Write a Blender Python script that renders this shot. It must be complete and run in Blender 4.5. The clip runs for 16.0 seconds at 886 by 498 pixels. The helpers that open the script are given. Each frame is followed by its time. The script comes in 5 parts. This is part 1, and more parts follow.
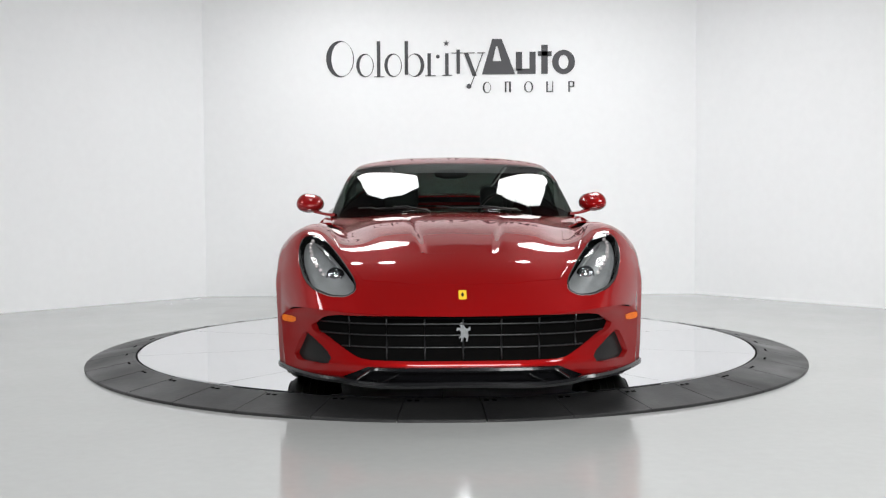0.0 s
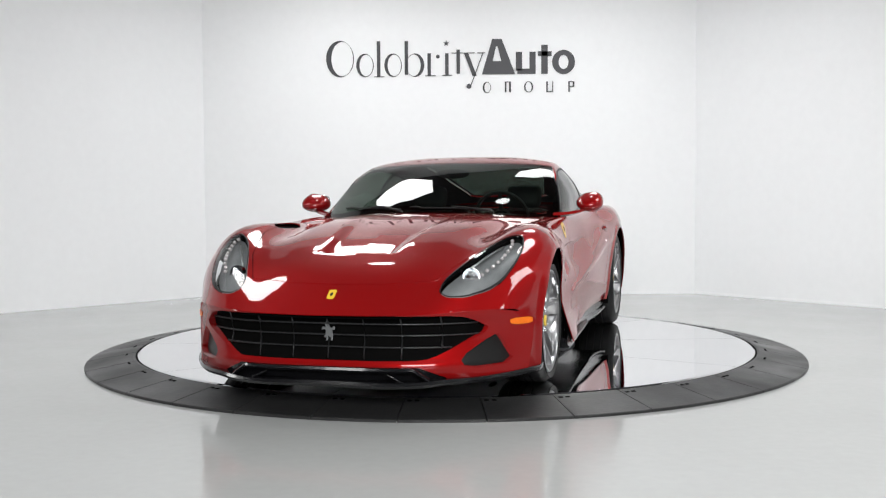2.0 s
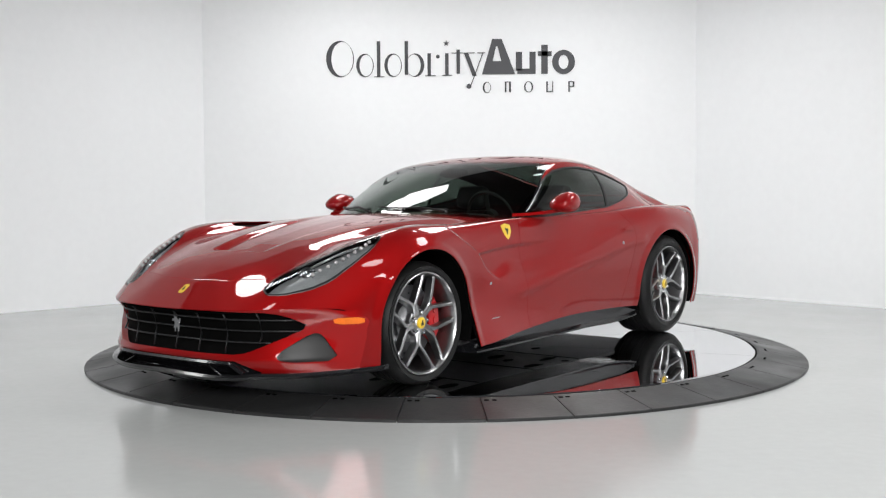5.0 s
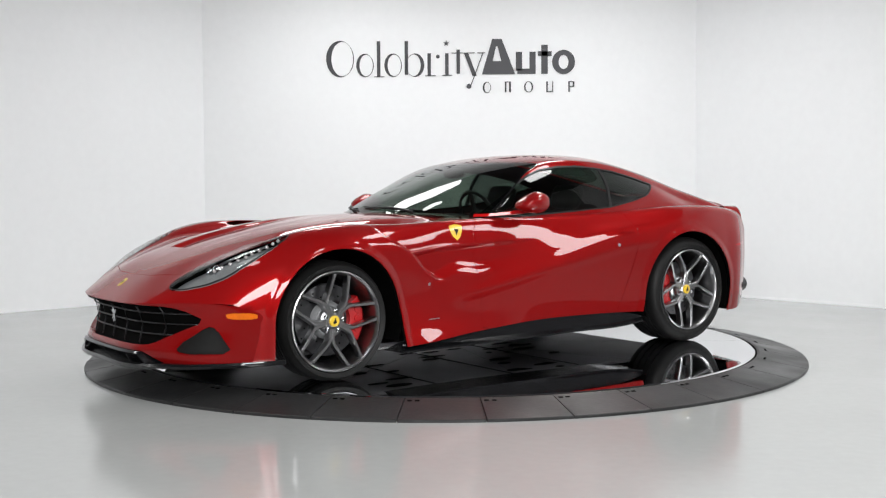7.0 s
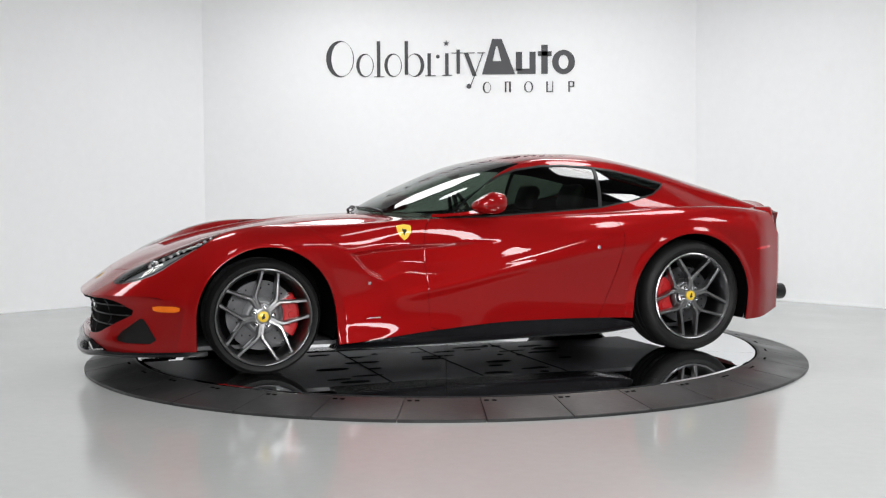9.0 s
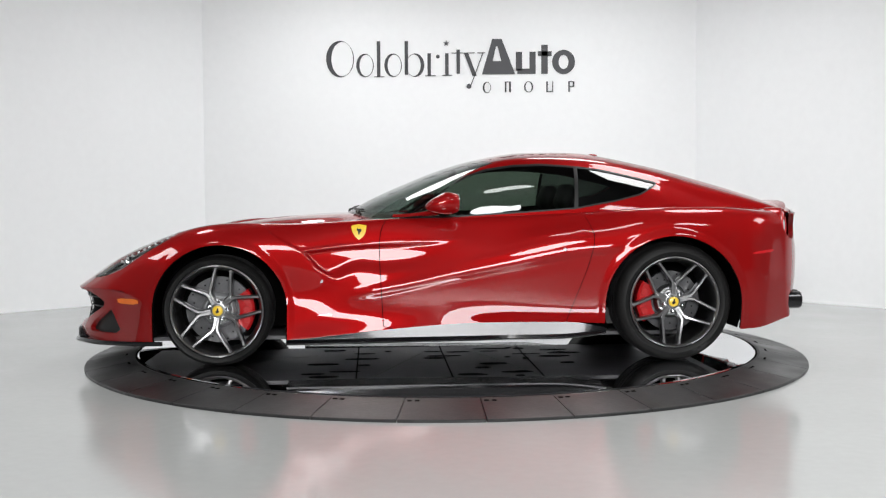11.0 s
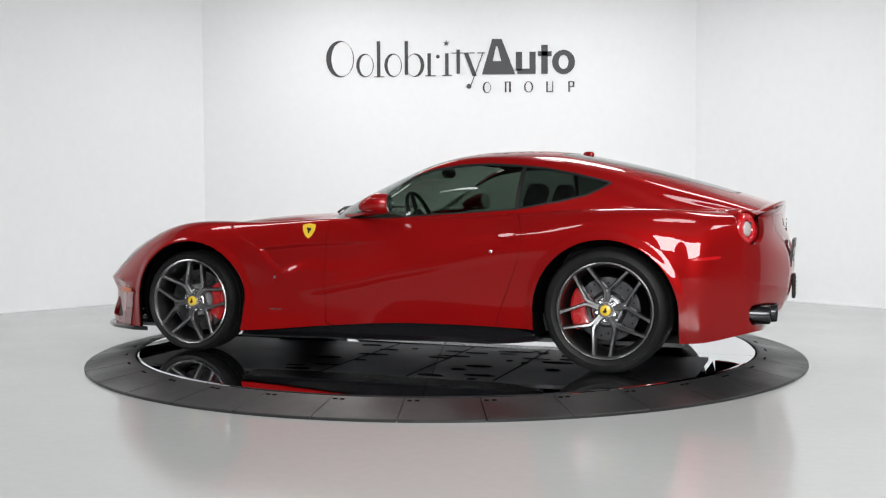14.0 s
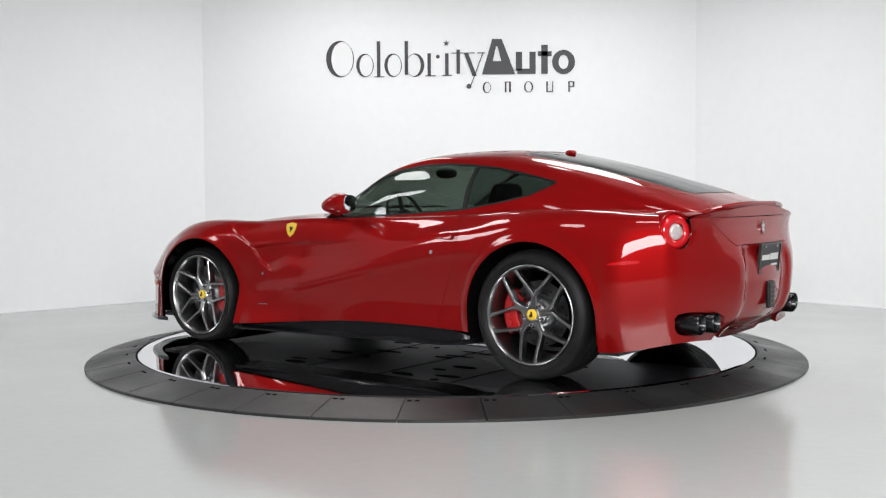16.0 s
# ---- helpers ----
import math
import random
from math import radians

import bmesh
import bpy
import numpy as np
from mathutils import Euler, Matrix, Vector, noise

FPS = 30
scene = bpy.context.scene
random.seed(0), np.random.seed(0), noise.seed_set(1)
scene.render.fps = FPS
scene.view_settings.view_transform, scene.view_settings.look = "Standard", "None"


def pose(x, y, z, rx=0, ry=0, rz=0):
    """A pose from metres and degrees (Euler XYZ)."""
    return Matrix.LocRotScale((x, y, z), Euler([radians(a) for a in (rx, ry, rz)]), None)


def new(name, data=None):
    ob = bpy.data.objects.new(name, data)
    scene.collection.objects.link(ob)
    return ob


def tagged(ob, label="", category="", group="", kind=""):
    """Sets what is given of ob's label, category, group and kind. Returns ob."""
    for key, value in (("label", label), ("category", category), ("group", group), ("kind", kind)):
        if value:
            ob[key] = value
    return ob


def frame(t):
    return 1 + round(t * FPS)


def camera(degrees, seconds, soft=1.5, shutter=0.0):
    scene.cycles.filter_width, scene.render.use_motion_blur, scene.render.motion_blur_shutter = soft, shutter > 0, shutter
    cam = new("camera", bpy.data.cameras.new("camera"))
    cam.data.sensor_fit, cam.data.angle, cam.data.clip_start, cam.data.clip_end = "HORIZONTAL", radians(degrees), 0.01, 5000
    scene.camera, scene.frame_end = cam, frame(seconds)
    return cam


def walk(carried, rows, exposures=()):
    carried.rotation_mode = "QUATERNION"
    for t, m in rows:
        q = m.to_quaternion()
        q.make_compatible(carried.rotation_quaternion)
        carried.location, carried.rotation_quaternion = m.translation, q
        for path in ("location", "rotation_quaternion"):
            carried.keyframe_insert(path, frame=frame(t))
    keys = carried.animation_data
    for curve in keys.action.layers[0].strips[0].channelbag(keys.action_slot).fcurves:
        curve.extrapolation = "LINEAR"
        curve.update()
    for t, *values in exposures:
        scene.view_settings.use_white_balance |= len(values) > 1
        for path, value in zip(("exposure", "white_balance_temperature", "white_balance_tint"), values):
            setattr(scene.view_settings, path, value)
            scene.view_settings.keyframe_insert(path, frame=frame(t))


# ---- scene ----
cam = camera(45.11, 16.0, soft=1.2)
EYE = pose(0.0, -7.299, 1.0548) @ pose(0, 0, 0, 90 - 2.790, 0, 0.136) @ pose(0, 0, 0, 0, 0, -0.348)
walk(cam, [(0.0, EYE), (16.0, EYE)])
scene.view_settings.exposure = 0.0

# ---- light: a closed studio lit by ceiling softboxes and two added fill boxes ----
world = bpy.data.worlds.new("studio")
scene.world = world
world.use_nodes = True
world.node_tree.nodes["Background"].inputs[0].default_value = (0.8, 0.85, 0.9, 1)
world.node_tree.nodes["Background"].inputs[1].default_value = 0.02


# ---- materials ----
def material(name, color, rough=0.5, metal=0.0, coat=0.0, noise_scale=0.0, amount=0.0, bump=0.0, rough_var=0.0, spec=0.5, coat_rough=0.03, fine=0.0):
    m = bpy.data.materials.new(name)
    m.use_nodes = True
    nt = m.node_tree
    b = nt.nodes["Principled BSDF"]
    b.inputs["Base Color"].default_value = (*color, 1)
    b.inputs["Roughness"].default_value = rough
    b.inputs["Metallic"].default_value = metal
    b.inputs["Coat Weight"].default_value = coat
    b.inputs["Coat Roughness"].default_value = coat_rough
    b.inputs["Specular IOR Level"].default_value = spec
    if noise_scale:
        tc = nt.nodes.new("ShaderNodeTexCoord")
        big = nt.nodes.new("ShaderNodeTexNoise")
        big.inputs["Scale"].default_value = noise_scale
        big.inputs["Detail"].default_value = 6
        nt.links.new(tc.outputs["Object"], big.inputs["Vector"])
        small = nt.nodes.new("ShaderNodeTexNoise")
        small.inputs["Scale"].default_value = fine or noise_scale * 25
        small.inputs["Detail"].default_value = 4
        nt.links.new(tc.outputs["Object"], small.inputs["Vector"])
        add = nt.nodes.new("ShaderNodeMath")
        add.operation = "ADD"
        nt.links.new(big.outputs[0], add.inputs[0])
        nt.links.new(small.outputs[0], add.inputs[1])
        ramp = nt.nodes.new("ShaderNodeMapRange")
        ramp.inputs[1].default_value, ramp.inputs[2].default_value = 0.6, 1.4
        ramp.inputs[3].default_value, ramp.inputs[4].default_value = 1 - amount, 1 + amount
        nt.links.new(add.outputs[0], ramp.inputs[0])
        mul = nt.nodes.new("ShaderNodeVectorMath")
        mul.operation = "SCALE"
        mul.inputs[0].default_value = color
        nt.links.new(ramp.outputs[0], mul.inputs["Scale"])
        nt.links.new(mul.outputs[0], b.inputs["Base Color"])
        if rough_var:
            rr = nt.nodes.new("ShaderNodeMapRange")
            rr.inputs[1].default_value, rr.inputs[2].default_value = 0.3, 0.7
            rr.inputs[3].default_value, rr.inputs[4].default_value = max(0.0, rough - rough_var), rough + rough_var
            nt.links.new(big.outputs[0], rr.inputs[0])
            nt.links.new(rr.outputs[0], b.inputs["Roughness"])
        if bump:
            bp = nt.nodes.new("ShaderNodeBump")
            bp.inputs["Strength"].default_value = bump
            bp.inputs["Distance"].default_value = 0.002
            nt.links.new(small.outputs[0], bp.inputs["Height"])
            nt.links.new(bp.outputs[0], b.inputs["Normal"])
    return m


def glowing(name, color, strength):
    m = bpy.data.materials.new(name)
    m.use_nodes = True
    b = m.node_tree.nodes["Principled BSDF"]
    b.inputs["Base Color"].default_value = (*color, 1)
    b.inputs["Emission Color"].default_value = (*color, 1)
    b.inputs["Emission Strength"].default_value = strength
    return m


def car_paint():
    """Deep red with a fine metal flake under clear lacquer."""
    m = material("red_paint", (0.245, 0.0044, 0.0048), 0.42, 0.32, 1.0, 3.0, 0.04, 0.0, 0.0, 0.0, 0.008, 900)
    m.node_tree.nodes["Principled BSDF"].inputs["Coat IOR"].default_value = 1.40
    return m


WALL = material("white_wall_paint", (0.83, 0.84, 0.85), 0.55, 0, 0, 0.5, 0.02, 0.08, 0.05, 0.4)
FLOOR = material("light_grey_epoxy", (0.43, 0.44, 0.433), 0.15, 0, 0, 0.7, 0.035, 0.0, 0.06, 0.5)
# grey for added walls out of view, so the paint mirrors less white
SIDE = material("added_grey_wall", (0.20, 0.20, 0.205), 0.7, 0, 0, 0.6, 0.06, 0.08)
CEILING = material("dark_ceiling", (0.055, 0.055, 0.06), 0.8, 0, 0, 1.0, 0.2)
RUBBER = material("black_rubber_ramp", (0.021, 0.021, 0.0215), 0.42, 0, 0, 2.2, 0.4, 0.35, 0.14, 0.4)
# near-black: shade of gaps and recesses put into the colour, also black parts
DARKGAP = material("black_parts_and_gap_shade", (0.002, 0.002, 0.002), 0.8, 0, 0, 20, 0.2, spec=0.04)
MIRROR = material("polished_plate", (0.80, 0.80, 0.82), 0.025, 1.0, 0, 1.5, 0.03, 0.0, 0.015)
PAINT = car_paint()
BLACK = material("satin_black", (0.009, 0.009, 0.009), 0.42, 0, 0, 30, 0.2, spec=0.3)
GLOSSBLACK = material("gloss_carbon", (0.006, 0.006, 0.007), 0.22, 0, 0.35, 60, 0.5, spec=0.3)
LETTER = material("dark_lettering", (0.022, 0.022, 0.028), 0.45, 0, 0, 20, 0.1)
SOFTBOX = {k: glowing("softbox_diffuser", (0.985, 0.988, 0.985), k) for k in (11.0, 15.0, 22.0, 26.0)}


# ---- mesh helpers ----
def mesh_object(name, bm, mat, parent=None, label="", smooth=False, angle=None):
    me = bpy.data.meshes.new(name)
    bm.normal_update()
    bm.to_mesh(me)
    bm.free()
    me.materials.append(mat)
    if smooth:
        for p in me.polygons:
            p.use_smooth = True
        if angle:
            me.set_sharp_from_angle(angle=radians(angle))
    ob = new(name, me)
    if parent:
        ob.parent = parent
    if label:
        ob["label"] = label
    return ob


def part(name, bm, mat, parent, label="", smooth=False, angle=None):
    return mesh_object(name, bm, mat, parent, label, smooth, angle)


def thing(name, label, category, group="", kind=""):
    return tagged(new(name), label, category, group, kind)


def add_box(bm, x0, x1, y0, y1, z0, z1, bevel=0.0, m=None):
    vs = [bm.verts.new((x, y, z)) for x in (x0, x1) for y in (y0, y1) for z in (z0, z1)]
    fs = [bm.faces.new([vs[i] for i in f]) for f in ((0, 1, 3, 2), (4, 6, 7, 5), (0, 4, 5, 1), (2, 3, 7, 6), (0, 2, 6, 4), (1, 5, 7, 3))]
    if bevel:
        es = list({e for f in fs for e in f.edges})
        got = bmesh.ops.bevel(bm, geom=es, offset=bevel, segments=2, affect="EDGES", profile=0.5)
        vs = list({v for f in got["faces"] for v in f.verts} | {v for v in vs if v.is_valid})
    if m is not None:
        bmesh.ops.transform(bm, matrix=m, verts=[v for v in vs if v.is_valid])
    return vs


def box(x0, x1, y0, y1, z0, z1, bevel=0.0, m=None):
    bm = bmesh.new()
    add_box(bm, x0, x1, y0, y1, z0, z1, bevel, m)
    return bm


def revolve(bm, profile, n=48, a0=0.0, a1=2 * math.pi, m=None, closed_profile=False):
    """Profile rows (radius, height) turned about z."""
    full = abs(a1 - a0 - 2 * math.pi) < 1e-6
    cols = n if full else n + 1
    rings = []
    made = []
    for i in range(cols):
        a = a0 + (a1 - a0) * i / n
        row = []
        for r, h in profile:
            p = Vector((r * math.cos(a), r * math.sin(a), h))
            v = bm.verts.new(m @ p if m is not None else p)
            row.append(v)
            made.append(v)
        rings.append(row)
    k = len(profile)
    for i in range(n):
        a, b = rings[i], rings[(i + 1) % cols]
        for j in range(k if closed_profile else k - 1):
            bm.faces.new((a[j], b[j], b[(j + 1) % k], a[(j + 1) % k]))
    if closed_profile and not full:
        bm.faces.new(rings[0][::-1])
        bm.faces.new(rings[-1])
    return made


def extrude_outline(bm, pts, z0, z1, m=None):
    lo = [bm.verts.new(m @ Vector((x, y, z0)) if m is not None else (x, y, z0)) for x, y in pts]
    hi = [bm.verts.new(m @ Vector((x, y, z1)) if m is not None else (x, y, z1)) for x, y in pts]
    n = len(pts)
    bm.faces.new(lo[::-1])
    bm.faces.new(hi)
    for i in range(n):
        bm.faces.new((lo[i], lo[(i + 1) % n], hi[(i + 1) % n], hi[i]))
    return lo + hi


# ---- the studio ----
PLAN = [(-2.578, 4.149), (2.678, 4.149), (7.2, -1.05), (7.2, -12.0), (-7.4, -12.0), (-7.4, -0.75)]
TOP = 4.6


def build_room():
    bm = bmesh.new()
    extrude_outline(bm, [(-9, -14), (9, -14), (9, 6), (-9, 6)], -0.2, 0.0)
    tagged(mesh_object("floor", bm, FLOOR), "glossy light grey epoxy studio floor", "floor", kind="structure")
    names = ("wall_back", "wall_right", "wall_side_right", "wall_front", "wall_side_left", "wall_left")
    n = len(PLAN)
    for i, nm in enumerate(names):
        a, b = Vector(PLAN[i]), Vector(PLAN[(i + 1) % n])
        d = (b - a).normalized()
        out = Vector((-d.y, d.x))
        bm = bmesh.new()
        extrude_outline(bm, [tuple(a), tuple(b), tuple(b + out * 0.15 + d * 0.1), tuple(a + out * 0.15 - d * 0.1)][::-1], -0.01, TOP)
        # walls beyond the picture: added to close the room and darken reflections
        unseen = nm in ("wall_side_right", "wall_front", "wall_side_left")
        tagged(mesh_object(nm, bm, SIDE if unseen else WALL), "grey wall out of view, added to darken reflections in the car" if unseen else "plain white painted studio wall", "wall", kind="structure")
        bm = bmesh.new()
        inn = -out
        extrude_outline(bm, [tuple(a), tuple(b), tuple(b + inn * 0.012), tuple(a + inn * 0.012)], 0.0, 0.018)
        tagged(mesh_object("baseboard_%d" % (i + 1), bm, WALL), "thin white base trim along the studio wall", "trim", kind="structure")
    bm = bmesh.new()
    extrude_outline(bm, [(-9, -14), (9, -14), (9, 6), (-9, 6)], TOP, TOP + 0.2)
    tagged(mesh_object("ceiling", bm, CEILING), "dark unlit studio ceiling", "ceiling", kind="structure")


build_room()


def softbox(x, y, z, rx, ry, sides, radius, power=15.0, stretch=1.0):
    """A hung softbox: black fabric shell, white diffuser, hanger rod."""
    lamp = thing("softbox", "hung studio softbox with white diffuser, out of view", "studio light", "ceiling softboxes")
    lamp.matrix_basis = pose(x, y, z, rx, ry, 0)
    bm = bmesh.new()
    rim = [(radius * stretch * math.cos(2 * math.pi * (i + 0.5) / sides), radius * math.sin(2 * math.pi * (i + 0.5) / sides)) for i in range(sides)]
    vs = [bm.verts.new((a, b, 0)) for a, b in rim]
    bm.faces.new(vs[::-1])
    part("diffuser", bm, SOFTBOX[power], lamp, "glowing white diffuser cloth")
    bm = bmesh.new()
    rows = []
    for k, h in ((1.0, -0.03), (1.015, 0.0), (0.55, 0.24), (0.16, 0.34), (0.001, 0.34)):
        rows.append([bm.verts.new((a * k, b * k, h + 0.004)) for a, b in rim])
    for r0, r1 in zip(rows, rows[1:]):
        for i in range(sides):
            bm.faces.new((r0[i], r0[(i + 1) % sides], r1[(i + 1) % sides], r1[i]))
    part("shell", bm, BLACK, lamp, "black fabric shell")
    bm = bmesh.new()
    up = lamp.matrix_basis.to_3x3().inverted() @ Vector((0, 0, 1))
    q = up.to_track_quat("Z", "Y").to_matrix().to_4x4()
    revolve(bm, [(0.015, 0.0), (0.015, TOP - z)], 10, m=q)
    part("hanger_rod", bm, BLACK, lamp)


# placed from their reflections; the last, at y -5.6, is added wall fill
LAMPS = [(-1.05, 2.35, 3.6, 8, 0.66, 0), (1.45, 2.15, 3.6, 8, 0.66, 0), (2.4, -0.2, 3.7, 8, 0.6, 0), (-2.5, -0.2, 3.7, 8, 0.42, 0),
         (1.0, -3.1, 3.6, 8, 0.42, 0), (-1.9, -3.1, 3.6, 8, 0.36, 0), (-0.85, 1.05, 3.8, 12, 0.17, 0), (0.95, 1.10, 3.8, 12, 0.17, 0),
         (4.7, -1.8, 3.2, 4, 0.70, 30), (-4.7, -1.4, 3.2, 4, 0.62, -38), (3.9, -5.6, 3.9, 4, 0.8, 0)]
for lx, ly, lz, sides, rad, lean in LAMPS:
    softbox(lx, ly, lz, 0, lean, sides, rad, 11.0 if ly > 1.5 else 22.0 if ly < -5 else 15.0)
# wide fill box added behind the camera to brighten the car's flank
softbox(0.5, -9.0, 2.75, 70, 0, 4, 1.25, 26.0, 2.1)


# ---- turntable ----
DISC_Z, R_IN, R_OUT = 0.064, 2.035, 2.361


def build_turntable():
    ring = thing("turntable_ramp_ring", "black rubber ramp segments round the turntable", "turntable ring")
    n = 35
    off = radians(-85.4)
    for i in range(n):
        a0 = off + 2 * math.pi * i / n + 0.0012
        a1 = off + 2 * math.pi * (i + 1) / n - 0.0012
        bm = bmesh.new()
        revolve(bm, [(R_OUT, 0.0), (R_OUT, 0.012), (R_OUT - 0.004, 0.015), (R_IN + 0.045, DISC_Z - 0.004), (R_IN + 0.035, DISC_Z - 0.002), (R_IN + 0.020, DISC_Z - 0.004), (R_IN + 0.02, 0.0)][::-1], 6, a0, a1, closed_profile=True)
        segment = part("ramp_segment", bm, RUBBER, ring)
        for da in (0.012, 0.030):
            m = pose(0, 0, 0, 0, 0, math.degrees(a0 + da)) @ pose(R_IN + 0.075, 0, DISC_Z - 0.0065, 0, 9.3, 0)
            part("fixing_slot", box(-0.006, 0.006, -0.011, 0.011, -0.002, 0.0012, 0, m), DARKGAP, segment, "small dark fixing slot")
    bm = bmesh.new()
    revolve(bm, [(R_IN + 0.018, 0.001), (R_IN + 0.018, DISC_Z - 0.006), (R_IN - 0.1, DISC_Z - 0.03)], 160)
    part("edge_ring", bm, DARKGAP, ring, "dark steel edge band")
    table = thing("turntable_disc", "polished mirror-like turntable disc with plate seams", "turntable")
    for k in range(10):
        a0 = radians(71.45 + 36 * k)
        bm = bmesh.new()
        steps = 22
        rows = []
        for i in range(steps + 1):
            a = a0 + radians(36) * i / steps
            gap = 0.0016 * (1 if i == 0 else -1 if i == steps else 0)
            row = []
            for r, h in ((0.02, DISC_Z), (R_IN - 0.004, DISC_Z), (R_IN, DISC_Z - 0.003), (R_IN + 0.006, DISC_Z - 0.006), (R_IN + 0.006, 0.03)):
                g = gap / r
                row.append(bm.verts.new((r * math.cos(a + g), r * math.sin(a + g), h)))
            rows.append(row)
        for p, q in zip(rows, rows[1:]):
            for i in range(4):
                bm.faces.new((p[i], p[i + 1], q[i + 1], q[i]))
        bmesh.ops.recalc_face_normals(bm, faces=bm.faces)
        part("plate", bm, MIRROR, table)
    bm = bmesh.new()
    revolve(bm, [(0.001, DISC_Z - 0.012), (R_IN + 0.002, DISC_Z - 0.012), (R_IN + 0.002, 0.002)][::-1], 120)
    part("base_disc", bm, DARKGAP, table, "dark base under the plates")
    return table


TABLE = build_turntable()


# ---- wall sign: the firm's mark as plain bars, rings and a wedge ----
SIGN = thing("wall_sign", "dark raised mark of bars and rings on the white wall", "sign")


def sign_place(u, v):
    """Sign plan (u to the right, v down, in 2 mm units) to the back wall."""
    return -1.364 + u * 0.002023, 2.799 - v * 0.002023


def sign_piece(name, outline, hole=None):
    """A raised flat shape; with a hole of as many corners, a ring."""
    bm = bmesh.new()
    front, back = 4.149 - 0.012, 4.149 - 0.001

    def row(pts, y):
        return [bm.verts.new((sign_place(u, v)[0], y, sign_place(u, v)[1])) for u, v in pts]
    n = len(outline)
    o1, o0 = row(outline, front), row(outline, back)
    for i in range(n):
        bm.faces.new((o1[i], o1[(i + 1) % n], o0[(i + 1) % n], o0[i]))
    if hole:
        h1, h0 = row(hole, front), row(hole, back)
        for i in range(n):
            j = (i + 1) % n
            bm.faces.new((o1[i], h1[i], h1[j], o1[j]))
            bm.faces.new((h1[i], h0[i], h0[j], h1[j]))
    else:
        bm.faces.new(o1)
    bmesh.ops.recalc_face_normals(bm, faces=bm.faces)
    part(name, bm, LETTER, SIGN)


def sign_bar(u0, u1, v0, v1, lean=0.0):
    sign_piece("bar", [(u0 + lean, v0), (u1 + lean, v0), (u1, v1), (u0, v1)])


def sign_ring(cu, cv, ru, rv, left, right, rim, n=40):
    """An oval ring whose two sides differ in thickness."""
    turn = [2 * math.pi * i / n for i in range(n)]
    hu, hc = ru - (left + right) / 2, cu + (left - right) / 2
    sign_piece("ring", [(cu + ru * math.cos(a), cv + rv * math.sin(a)) for a in turn],
               [(hc + hu * math.cos(a), cv + (rv - rim) * math.sin(a)) for a in turn])


def sign_dot(cu, cv, r):
    sign_piece("dot", [(cu + r * math.cos(2 * math.pi * i / 16), cv + r * math.sin(2 * math.pi * i / 16)) for i in range(16)])


def build_sign():
    # thin part of the mark: ovals with one heavy side, upright bars with hairline feet
    sign_ring(125, 134, 73, 95, 27, 4, 5)
    sign_ring(256, 168, 46, 61, 17, 4, 4)
    sign_ring(404, 168, 46, 61, 17, 4, 4)
    sign_ring(520, 168, 48, 61, 4, 19, 4)
    for u, top, low in ((319, 42, 226), (465, 42, 218), (585, 107, 222), (678, 107, 220), (738, 88, 214)):
        sign_bar(u, u + 18, top, low)
    for u0, u1, v in ((304, 358, 226), (572, 628, 222), (662, 714, 220), (712, 834, 104), (846, 890, 104)):
        sign_bar(u0, u1, v, v + 4)
    sign_bar(822, 844, 108, 226, -44)
    sign_bar(812, 817, 108, 272, 62)
    sign_dot(803, 280, 13)
    sign_dot(640, 124, 10)
    sign_piece("star", [(684 + (16 if i % 2 == 0 else 6.5) * math.sin(math.pi * i / 5), 55 - (16 if i % 2 == 0 else 6.5) * math.cos(math.pi * i / 5)) for i in range(10)])
    # heavy part: a wedge, two posts on a base, a crossed post, a thick ring
    wedge = [(926, 34), (976, 34), (1046, 218), (872, 218)]
    sign_piece("wedge", wedge, [(946, 72), (954, 72), (974, 150), (928, 150)])
    sign_bar(1050, 1083, 102, 200)
    sign_bar(1122, 1154, 102, 217)
    sign_bar(1058, 1122, 190, 217)
    sign_bar(1184, 1218, 66, 217)
    sign_bar(1166, 1238, 100, 124)
    sign_ring(1301, 156, 60, 63, 34, 34, 26)
    # small row below
    sign_ring(897, 287, 22, 29, 9, 3, 3)
    sign_ring(1117, 285, 24, 29, 8, 8, 3)
    for u, w in ((992, 8), (1210, 8), (1326, 8)):
        sign_bar(u, u + w, 257, 313)
    for u0, u1, v0, v1 in ((1000, 1024, 257, 261), (1014, 1024, 261, 313), (1218, 1246, 309, 313), (1242, 1246, 257, 309), (1334, 1358, 257, 261), (1350, 1358, 261, 286), (1334, 1350, 282, 286)):
        sign_bar(u0, u1, v0, v1)


build_sign()


# ---- the car: smooth sheets swept along its length, cut into panels ----
def curve(xs, pts):
    """Smooth curve through knots, without overshoot."""
    pts = sorted(pts)
    kx = np.array([p[0] for p in pts], float)
    ky = np.array([p[1] for p in pts], float)
    h = np.diff(kx)
    d = np.diff(ky) / h
    m = np.zeros(len(kx))
    m[0], m[-1] = d[0], d[-1]
    for i in range(1, len(kx) - 1):
        m[i] = (d[i - 1] * h[i] + d[i] * h[i - 1]) / (h[i - 1] + h[i])
        if d[i - 1] * d[i] <= 0:
            m[i] *= 0.35
    xs = np.clip(np.asarray(xs, float), kx[0], kx[-1])
    k = np.clip(np.searchsorted(kx, xs) - 1, 0, len(h) - 1)
    t = (xs - kx[k]) / h[k]
    return ((2 * t ** 3 - 3 * t ** 2 + 1) * ky[k] + (t ** 3 - 2 * t ** 2 + t) * h[k] * m[k]
            + (-2 * t ** 3 + 3 * t ** 2) * ky[k + 1] + (t ** 3 - t ** 2) * h[k] * m[k + 1])


